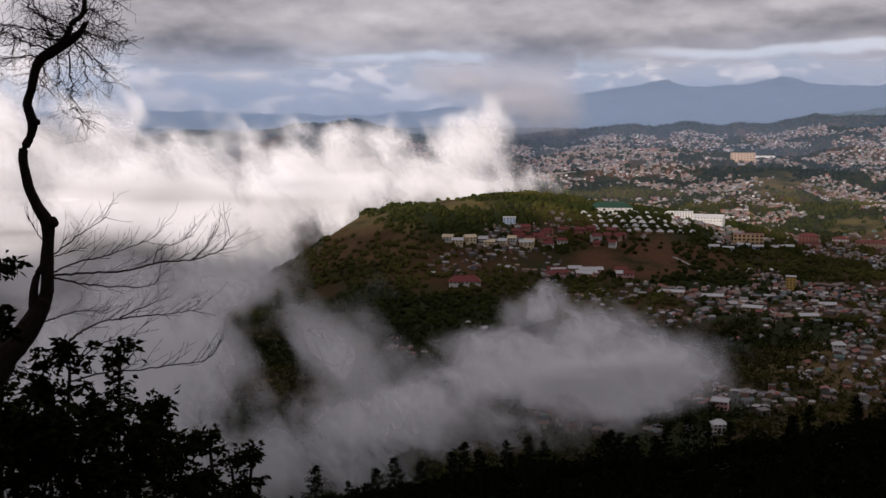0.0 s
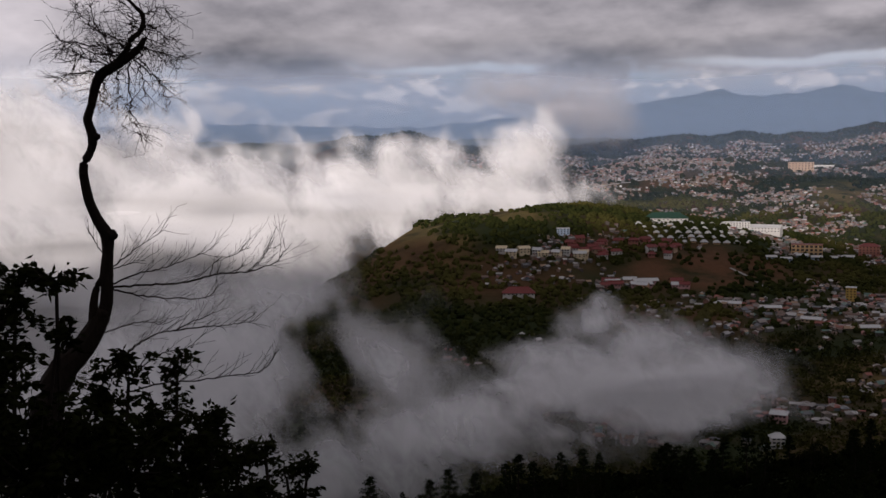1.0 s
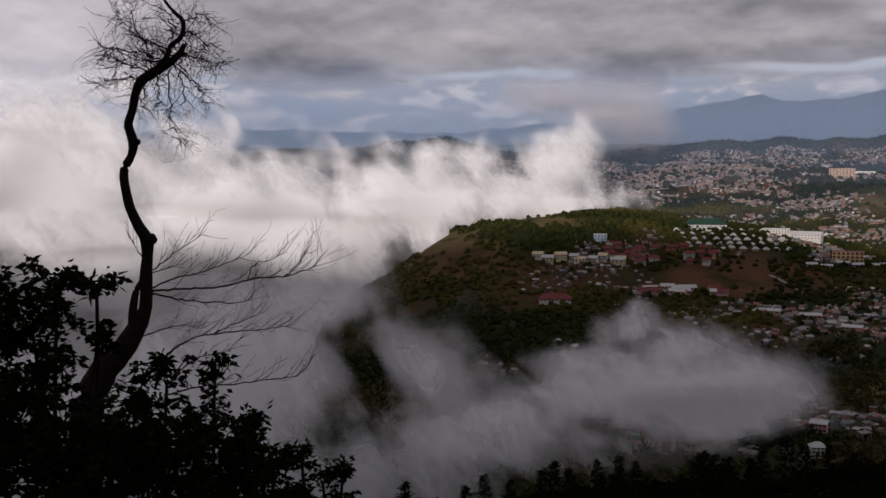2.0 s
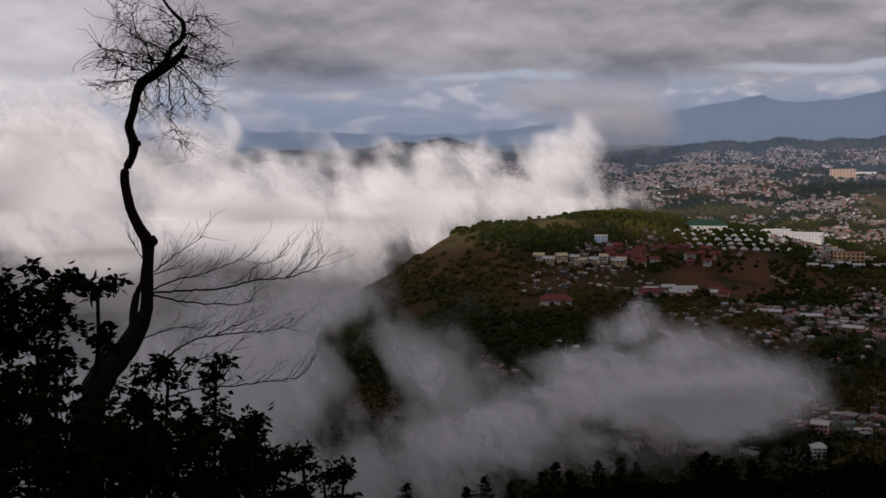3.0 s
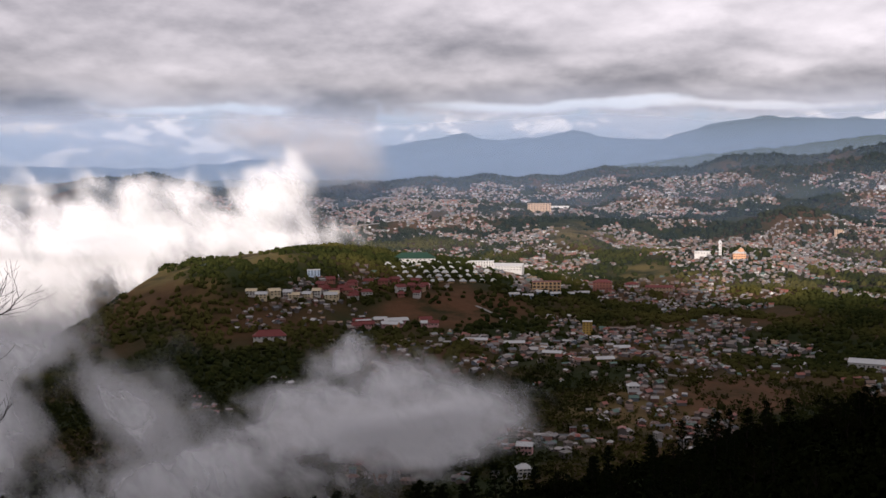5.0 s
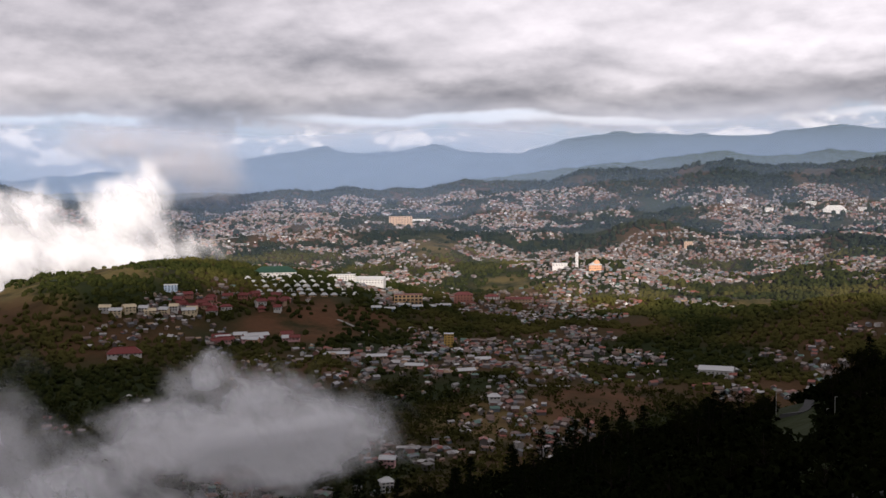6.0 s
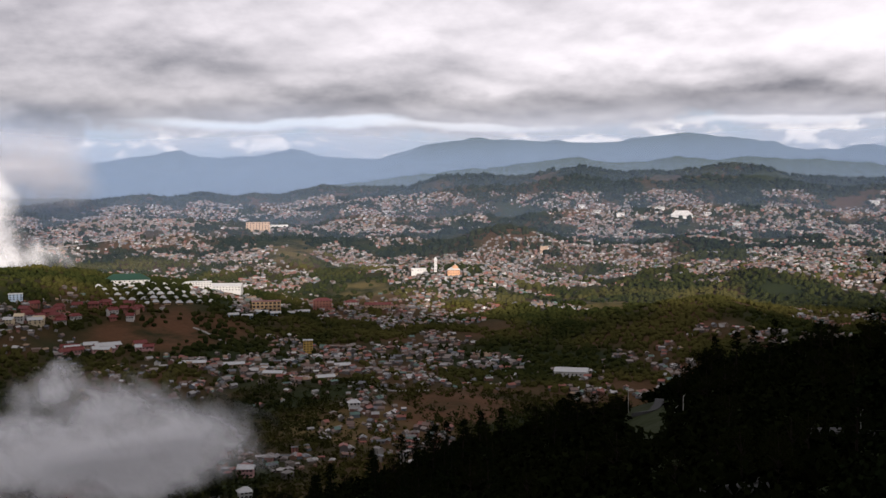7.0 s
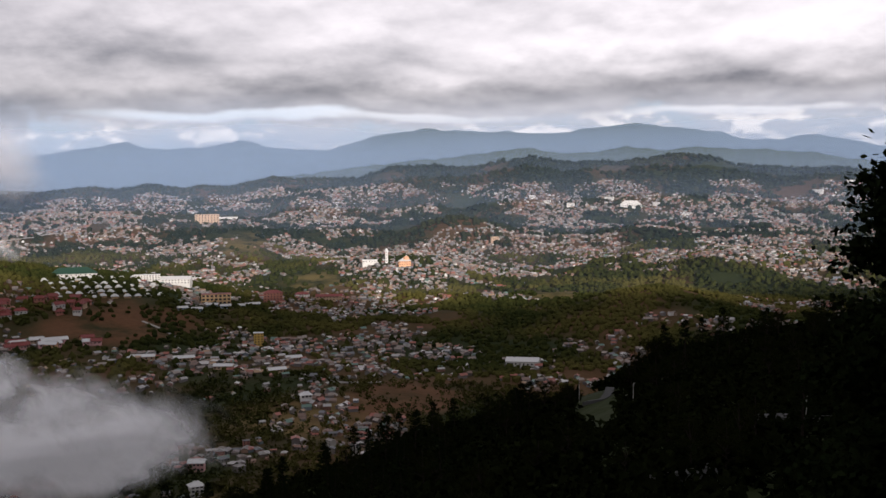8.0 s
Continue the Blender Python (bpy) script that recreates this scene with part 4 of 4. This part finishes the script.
def gable_walls(bm, L, W, H, rise, foot=-3.0):
    v = [bm.verts.new(p) for p in ((-L, -W, foot), (L, -W, foot), (L, W, foot), (-L, W, foot), (-L, -W, H), (L, -W, H), (L, W, H), (-L, W, H), (-L, 0, H + rise), (L, 0, H + rise))]
    for f in ((0, 1, 5, 4), (1, 2, 6, 9, 5), (2, 3, 7, 6), (3, 0, 4, 8, 7), (0, 3, 2, 1)):
        bm.faces.new([v[i] for i in f])


def pitched_roof(bm, L, W, H, rise, hip=0.0, over=0.6, thick=0.22):
    """Two slopes, or four where hip shortens the ridge; with eaves and thickness."""
    L2, W2 = L + over, W + over
    low = H - rise * over / W
    for dz, flip in ((thick, False), (0.0, True)):
        v = [bm.verts.new(p) for p in ((-L2, -W2, low + dz), (L2, -W2, low + dz), (L2, W2, low + dz), (-L2, W2, low + dz), (-L2 + hip, 0, H + rise + dz), (L2 - hip, 0, H + rise + dz))]
        for f in ((0, 1, 5, 4), (2, 3, 4, 5), (1, 2, 5), (3, 0, 4)):
            if len(f) == 3 and not hip:
                continue
            bm.faces.new([v[i] for i in (f[::-1] if flip else f)])
        if not flip:
            top = v
        else:
            ring = (0, 1, 2, 3) if hip else (0, 1, 5, 2, 3, 4)
            for a, b in zip(ring, ring[1:] + ring[:1]):
                bm.faces.new((v[a], v[b], top[b], top[a]))


def solid(name, stops, rough=0.7, spec=0.3, metal=0.0):
    """Painted or sheet surface with streaks and stains."""
    mat, n = material(name)
    p = place(n)
    c = n.mix(n.mul(n.noise(n.v("MULTIPLY", p, (1, 1, 0.25)), 0.8, 5, 0.6), 0.55), stops[0], stops[1])
    c = n.mix(n.step(n.noise(p, 2.5, 4), 0.58, 0.75, 0.0, 0.35), c, (0.09, 0.07, 0.055))
    finish(n, c, rough, n.noise(p, 3.0, 3), 0.15, 0.05, metal, spec)
    return mat


WALL_BY = island_material("house_walls", ((0.0, (0.24, 0.21, 0.19)), (0.2, (0.20, 0.15, 0.12)), (0.38, (0.40, 0.38, 0.35)), (0.5, (0.34, 0.20, 0.14)),
                                         (0.62, (0.15, 0.135, 0.13)), (0.76, (0.34, 0.25, 0.15)), (0.85, (0.34, 0.14, 0.11)), (0.93, (0.20, 0.28, 0.32))), 0.85, by_object=True)
ROOF_BY = island_material("house_roofs", ((0.0, (0.16, 0.125, 0.11)), (0.2, (0.26, 0.24, 0.23)), (0.36, (0.20, 0.10, 0.07)), (0.52, (0.30, 0.075, 0.05)),
                                         (0.70, (0.50, 0.48, 0.46)), (0.80, (0.13, 0.14, 0.155)), (0.92, (0.08, 0.17, 0.13))), 0.5, 0.3, by_object=True)
GLASS_DARK = solid("dark_window_glass", ((0.02, 0.024, 0.028), (0.04, 0.045, 0.05)), 0.15, 0.5)
DOOR_WOOD = solid("door_wood", ((0.12, 0.07, 0.04), (0.18, 0.11, 0.06)))
WHITE_WALL = solid("white_wall", ((0.64, 0.62, 0.59), (0.44, 0.42, 0.39)))
GREY_ROOF = solid("pale_metal_roof", ((0.62, 0.62, 0.61), (0.40, 0.39, 0.38)), 0.4, 0.4)
GREEN_ROOF = solid("green_metal_roof", ((0.022, 0.06, 0.042), (0.032, 0.08, 0.055)), 0.75, 0.15)
RED_ROOF = solid("red_metal_roof", ((0.20, 0.034, 0.03), (0.13, 0.035, 0.03)), 0.5)
BROWN_WALL = solid("ochre_wall", ((0.50, 0.33, 0.17), (0.42, 0.27, 0.15)))
BRICK_WALL = solid("brick_red_wall", ((0.36, 0.15, 0.11), (0.28, 0.13, 0.10)))
YELLOW_WALL = solid("yellow_wall", ((0.62, 0.40, 0.10), (0.52, 0.34, 0.10)))
BLUE_WALL = solid("pale_blue_wall", ((0.40, 0.50, 0.62), (0.32, 0.42, 0.55)))
PINK_WALL = solid("pink_wall", ((0.60, 0.33, 0.32), (0.50, 0.28, 0.27)))
CREAM_WALL = solid("cream_wall", ((0.72, 0.60, 0.40), (0.60, 0.48, 0.32)))
ORANGE_WALL = solid("orange_wall", ((0.66, 0.36, 0.20), (0.55, 0.30, 0.18)))
TAN_WALL = solid("tan_wall", ((0.46, 0.32, 0.22), (0.38, 0.26, 0.18)))
CONCRETE = solid("road_concrete", ((0.34, 0.32, 0.30), (0.26, 0.245, 0.23)), 0.9)
ASPHALT = solid("asphalt", ((0.055, 0.055, 0.055), (0.045, 0.044, 0.042)), 0.9)
POLE_WHITE = solid("pale_pole_paint", ((0.45, 0.45, 0.43), (0.35, 0.34, 0.33)))


def panes(ob, wall, L, W, H, storeys, per, mat, depth=0.08, size=(1.5, 1.3)):
    """Windows set proud on the two long walls, each its own part with a sill."""
    wm = None
    for side in (-1, 1):
        for s in range(storeys):
            for k in range(per):
                x = (-1 + 2 * (k + 0.5) / per) * L
                z = H * (s + 0.55) / storeys
                if wm is None:
                    bm = bmesh.new()
                    box(bm, -size[0] / 2, size[0] / 2, -depth, depth, -size[1] / 2, size[1] / 2)
                    w = part("window", bm, mat, ob)
                    wm = w.data
                else:
                    w = new("window", wm)
                    w.parent = ob
                w.location = (x, side * W, z)


def house_model(L, W, H, rise, hip, storeys, per):
    ob = thing("hillside_house", "small painted house with a metal roof on the valley slope", "house", "houses of the near valley")
    bm = bmesh.new()
    if hip:
        box(bm, -L, L, -W, W, -3, H)
    else:
        gable_walls(bm, L, W, H, rise)
    part("wall", bm, WALL_BY, ob)
    bm = bmesh.new()
    pitched_roof(bm, L, W, H, rise, hip)
    roof = part("roof", bm, ROOF_BY, ob)
    bm = bmesh.new()
    box(bm, -L + hip, L - hip, -0.18, 0.18, H + rise + 0.15, H + rise + 0.34)
    part("ridge_cap", bm, ROOF_BY, roof)
    panes(ob, None, L, W, H, storeys, per, GLASS_DARK)
    bm = bmesh.new()
    box(bm, L - 0.05, L + 0.08, -0.5, 0.5, 0, 2.1)
    part("door", bm, DOOR_WOOD, ob)
    return ob


hm = [house_model(5.0, 3.4, 3.0, 1.5, 0, 1, 2), house_model(4.2, 3.6, 5.8, 1.3, 0, 2, 2), house_model(6.0, 4.0, 3.2, 1.6, 3.0, 1, 3),
      house_model(4.5, 4.2, 6.2, 1.7, 3.6, 2, 2), house_model(3.6, 3.0, 2.8, 0.8, 0, 1, 1), house_model(5.2, 3.8, 8.6, 1.2, 0, 3, 2), house_model(7.0, 3.2, 3.4, 1.3, 0, 1, 3)]
for k, (az, d) in enumerate(NEAR_HOUSES):
    m = Matrix.Translation(at(az, d)) @ pose(0, 0, 0, 0, 0, az + R.choice((0, 90)) + R.gauss(0, 18))
    if k < len(hm):
        hm[k].matrix_basis = m
    else:
        copy_thing(hm[R.randrange(len(hm))], m).scale = (R.uniform(0.6, 0.95),) * 3


# ---------------------------------------------------------------- larger buildings
def meet(az, el):
    """Distance at which a line of sight on that bearing and dip meets the ground."""
    d = np.concatenate([np.arange(90, 4300, 3.0)])
    e = np.degrees(np.arctan2(land(np.full_like(d, az), d) - EYE_Z, d))
    hit = np.nonzero(e >= el)[0]
    return float(d[hit[0]]) if len(hit) else 3900.0


def building(name, label, category, az, el, L, W, H, wall_mat, roof_mat, roof="flat", rise=2.0, storeys=2, per=6, turn=0.0, group="", win=GLASS_DARK, size=(2.2, 1.6)):
    """A block of storeys with windows, standing where that bearing and dip meet the ground."""
    d = meet(az, el)
    ob = thing(name, label, category, group, Matrix.Translation(at(az, d)) @ pose(0, 0, 0, 0, 0, az + turn))
    L, W = L / 2, W / 2
    bm = bmesh.new()
    if roof == "gable":
        gable_walls(bm, L, W, H, rise, -9)
    else:
        box(bm, -L, L, -W, W, -9, H)
    part("wall", bm, wall_mat, ob)
    bm = bmesh.new()
    if roof == "flat":
        box(bm, -L - 0.5, L + 0.5, -W - 0.5, W + 0.5, H, H + 0.7)
    else:
        pitched_roof(bm, L, W, H, rise, 0 if roof == "gable" else min(L, W) * 0.95, 1.2, 0.4)
    top = part("roof", bm, roof_mat, ob)
    if roof != "flat":
        bm = bmesh.new()
        cut = 0 if roof == "gable" else min(L, W) * 0.95
        box(bm, -L - 1.2 + cut, L + 1.2 - cut, -0.3, 0.3, H + rise + 0.3, H + rise + 0.65)
        part("ridge_cap", bm, roof_mat, top)
    if storeys:
        panes(ob, None, L, W, H, storeys, per, win, 0.12, size)
    return ob, d


building("assembly_hall", "large assembly hall with a green metal hipped roof", "hall", -8.75, -3.92, 76, 34, 6, WHITE_WALL, GREEN_ROOF, "hip", 9, 1, 10)
SCHOOL = "school cottage with pale pyramid metal roof in rows"
cottage = None
for row in range(5):
    for col in range(10 - row % 2):
        az, el = -7.4 - col * 0.53 - row * 0.17 + R.uniform(-0.08, 0.08), -4.12 - row * 0.23 + R.uniform(-0.04, 0.04)
        d = meet(az, el)
        m = Matrix.Translation(at(az, d)) @ pose(0, 0, 0, 0, 0, az + 8)
        if cottage is None:
            cottage, _ = building("school_cottage", SCHOOL, "cottage", az, el, 10.5, 8.5, 3.0, BROWN_WALL, GREY_ROOF, "hip", 3.2, 1, 3, 8, "rows of school cottages")
        else:
            copy_thing(cottage, m).scale = (R.uniform(0.85, 1.0), R.uniform(0.85, 1.0), R.uniform(0.8, 1.0))
building("school_block", "long white school block with flat roof", "school", -12.3, -4.25, 44, 16, 10, WHITE_WALL, GREY_ROOF, "flat", 0, 3, 9)
building("school_block", "white school block with pale gabled roof", "school", -13.6, -4.45, 62, 20, 9, WHITE_WALL, GREY_ROOF, "gable", 4, 2, 11, -14)
building("school_block", "low white school block with metal roof", "school", -14.5, -4.35, 40, 14, 5, WHITE_WALL, GREY_ROOF, "gable", 3, 1, 7, -10)
building("ochre_building", "three-storey ochre building with rows of dark openings", "building", -15.7, -5.55, 48, 22, 17, BROWN_WALL, RED_ROOF, "flat", 0, 3, 7, 0, size=(4.2, 3.2))
for k in range(6):
    building("row_shed", "low blue-white metal shed beside the ochre building", "shed", -14.0 - 0.72 * k, -5.75 + R.uniform(-0.1, 0.1), R.uniform(14, 24), 9, R.uniform(3, 5), BLUE_WALL, GREY_ROOF, "gable", 2, 1, 4, R.uniform(-12, 12), "row of sheds")
building("brick_building", "four-storey brick-red building with dark roof", "building", -18.6, -5.55, 34, 20, 18, BRICK_WALL, RED_ROOF, "hip", 4, 4, 6)
building("red_long_house", "long low building with a dull red roof", "building", -21.5, -5.55, 48, 16, 9, TAN_WALL, RED_ROOF, "gable", 3, 2, 8)
building("red_long_house", "low building with a dull red roof", "building", -20.1, -5.35, 26, 14, 7, WHITE_WALL, RED_ROOF, "hip", 3, 2, 5, 12)
building("yellow_block", "tall narrow yellow apartment block", "building", -17.82, -7.75, 14, 12, 18, YELLOW_WALL, GREY_ROOF, "flat", 0, 5, 3)
building("red_roof_house", "wide house with a bright red hipped roof among trees", "house", -1.14, -7.85, 44, 20, 5, WHITE_WALL, RED_ROOF, "hip", 7, 1, 8)
building("blue_house", "pale blue three-storey house with white top floor", "house", -3.48, -4.62, 20, 14, 9, BLUE_WALL, GREY_ROOF, "flat", 0, 3, 4)
for k in range(9):
    building("cream_house", "cream hillside house with a pale roof", "house", -0.3 - 0.55 * k + R.uniform(-0.2, 0.2), -5.72 + R.uniform(-0.12, 0.2), R.uniform(11, 19), 11, R.uniform(5, 8), CREAM_WALL if k % 3 else WHITE_WALL, GREY_ROOF if k % 2 else CREAM_WALL, "gable", 3, 2, 3, R.uniform(-25, 25), "cream houses on the hill")
for k in range(26):
    building("red_roof_cottage", "hillside cottage with a dark red roof", "house", R.uniform(-9.4, -3.6), R.uniform(-5.9, -5.0), R.uniform(11, 17), 9, R.uniform(4, 8), R.choice((TAN_WALL, BRICK_WALL, WHITE_WALL)), RED_ROOF, R.choice(("gable", "hip")), 3, 1, 3, R.uniform(-40, 40), "red-roofed cottages below the school")
building("long_white_building", "long low white building with a bright metal roof among trees", "building", -31.67, -9.1, 44, 20, 8, WHITE_WALL, GREY_ROOF, "gable", 4, 1, 8, -10)
church, cd = building("orange_church", "orange and white church on the sunlit knoll", "church", -25.5, -3.75, 26, 20, 10, ORANGE_WALL, WHITE_WALL, "hip", 5, 2, 5)
bm = bmesh.new()
bmesh.ops.create_uvsphere(bm, u_segments=20, v_segments=10, radius=7, matrix=Matrix.Translation((3, 0, 13)))
dome = part("dome", bm, ORANGE_WALL, church, "orange dome")
bm = bmesh.new()
tube(bm, [Vector((3, 0, 19.5)), Vector((3, 0, 21)), Vector((3, 0, 23))], [1.2, 1.0, 0.2], 10)
part("lantern", bm, WHITE_WALL, dome)
building("white_tower", "slender white tower beside the church", "tower", -24.55, -3.62, 6, 6, 26, WHITE_WALL, GREY_ROOF, "hip", 5, 4, 1)
building("church_annex", "low white church annex with flat roof", "building", -24.0, -3.62, 60, 16, 7, WHITE_WALL, GREY_ROOF, "flat", 0, 1, 10)
building("white_hall", "wide white hall with a tent-like peaked roof", "hall", -37.3, -0.8, 66, 30, 6, WHITE_WALL, WHITE_WALL, "hip", 12, 1, 10)
building("tan_school", "large tan building with dark central entrance", "building", -15.33, -1.4, 70, 30, 26, TAN_WALL, TAN_WALL, "flat", 0, 4, 8, size=(3.5, 3))
building("tan_school", "pale wing beside the tan building", "building", -16.4, -1.3, 60, 24, 13, WHITE_WALL, GREY_ROOF, "flat", 0, 2, 8)
building("green_block", "tan five-storey block with green roof among trees", "building", -30.24, -2.62, 22, 16, 17, TAN_WALL, GREEN_ROOF, "flat", 0, 5, 4)
for a, e, L in ((-40.1, -1.3, 50), (-46.5, -0.2, 60), (-48.0, 0.3, 55), (-45.5, -1.35, 34), (-33.0, -0.55, 40), (-34.2, -0.75, 46), (-35.4, -0.9, 38), (-32.2, -0.3, 36), (-36.2, -0.45, 52), (-38.6, -0.75, 40)):
    building("white_building", "distant white flat-roofed building in the town", "building", a, e, L * 0.55, 14, R.uniform(6, 10), WHITE_WALL, GREY_ROOF, "flat", 0, 2, 7, R.uniform(-20, 20), "white buildings of the far town")
building("white_house", "white two-storey house at the foot of the valley", "house", -14.46, -15.2, 10, 8, 9, WHITE_WALL, GREY_ROOF, "hip", 2.4, 3, 3, 15)
building("pink_house", "pink two-storey house with grey roof", "house", -14.54, -13.95, 13, 10, 8, PINK_WALL, GREY_ROOF, "gable", 2, 2, 4, -10)
building("white_house", "white house with a broad pale roof on the slope", "house", -20.2, -10.75, 12, 9, 9, WHITE_WALL, GREY_ROOF, "hip", 2.6, 2, 3, 12)
for a, e, L, t in ((-11.9, -8.25, 34, -6), (-14.0, -8.4, 26, 8), (-16.0, -8.9, 24, -14), (-19.6, -8.6, 20, 10), (-18.7, -9.2, 22, 20)):
    building("long_roof_house", "long low building with a pale metal roof", "building", a, e, L, 11, 5, TAN_WALL, GREY_ROOF, "gable", 2.2, 1, 5, t, "long-roofed buildings")
for k in range(14):
    building("far_roof_house", "terracotta-roofed building on the brown field's edge", "house", R.uniform(-9.6, -5.2), R.uniform(-7.6, -7.1), R.uniform(14, 24), 10, 6, R.choice((ORANGE_WALL, TAN_WALL, PINK_WALL)), R.choice((RED_ROOF, GREY_ROOF)), "gable", 3, 1, 4, R.uniform(-30, 30), "terracotta houses by the field")


# ---------------------------------------------------------------- roads and poles
def road(name, pts, width, mat, label, lift=0.6):
    """A strip laid on the ground along bearings and dips."""
    line = smooth_line([(a, meet(a, e)) for a, e in pts], 8)
    c = [at(a, d, lift) for a, d in line]
    bm = bmesh.new()
    rows = []
    for i, p in enumerate(c):
        t = c[min(i + 1, len(c) - 1)] - c[max(i - 1, 0)]
        s = Vector((-t.y, t.x, 0)).normalized() * width / 2
        rows.append([bm.verts.new(q) for q in (p - s - Vector((0, 0, 1.2)), p - s, p + s, p + s - Vector((0, 0, 1.2)))])
    for a, b in zip(rows, rows[1:]):
        for k in range(3):
            bm.faces.new((a[k], a[k + 1], b[k + 1], b[k]))
    me = bpy.data.meshes.new(name)
    bm.to_mesh(me)
    bm.free()
    me.materials.append(mat)
    return tagged(new(name, me), label, "road", kind="structure")


road("road_far", ((-4.4, -2.25), (-6.0, -2.05), (-7.5, -1.85), (-8.95, -1.72)), 24, CONCRETE, "pale concrete road cut along the far hillside", 3.0)
road("road_valley", ((-20.0, -9.3), (-21.5, -9.75), (-23.0, -9.85), (-24.2, -9.85)), 8, CONCRETE, "grey road curving through the valley", 1.0)
road("road_lane", ((-24.3, -9.5), (-23.8, -9.1), (-23.7, -8.7), (-24.0, -8.35)), 7, CONCRETE, "pale lane winding up between houses", 1.0)
road("road_track", ((-12.0, -6.3), (-13.0, -6.8), (-13.9, -7.3)), 5, CONCRETE, "worn track across the brown field", 0.6)
road("road_bend", ((-34.9, -11.2), (-35.7, -11.0), (-36.1, -10.7), (-36.2, -10.4)), 2.6, ASPHALT, "grey bend of the road below the lookout", 1.2)
road("road_lower", ((-43.0, -11.95), (-44.5, -11.8), (-46.0, -11.7), (-47.4, -11.6)), 5, ASPHALT, "dim road between the trees", 1.2)
road("road_foot", ((-38.6, -15.0), (-39.6, -14.8), (-40.6, -14.7), (-41.6, -14.6)), 5, ASPHALT, "dim road at the foot of the slope", 1.2)


def pole(az, el, tall):
    d = meet(az, el)
    ob = thing("lamp_pole", "slim pale pole beside the road", "pole", "poles along the road", Matrix.Translation(at(az, d)))
    bm = bmesh.new()
    tube(bm, [Vector((0, 0, -0.5)), Vector((0, 0, tall * 0.5)), Vector((0, 0, tall))], [0.10, 0.08, 0.06], 8)
    part("shaft", bm, POLE_WHITE, ob)
    bm = bmesh.new()
    tube(bm, [Vector((0, 0, tall - 0.3)), Vector((0.3, 0, tall + 0.05)), Vector((0.7, 0, tall + 0.08))], [0.06, 0.05, 0.05], 6)
    part("arm", bm, POLE_WHITE, ob)


for a, e, h in ((-37.4, -11.3, 6.5), (-37.0, -11.3, 4), (-46.0, -11.75, 5), (-34.6, -10.9, 7)):
    pole(a, e, h)
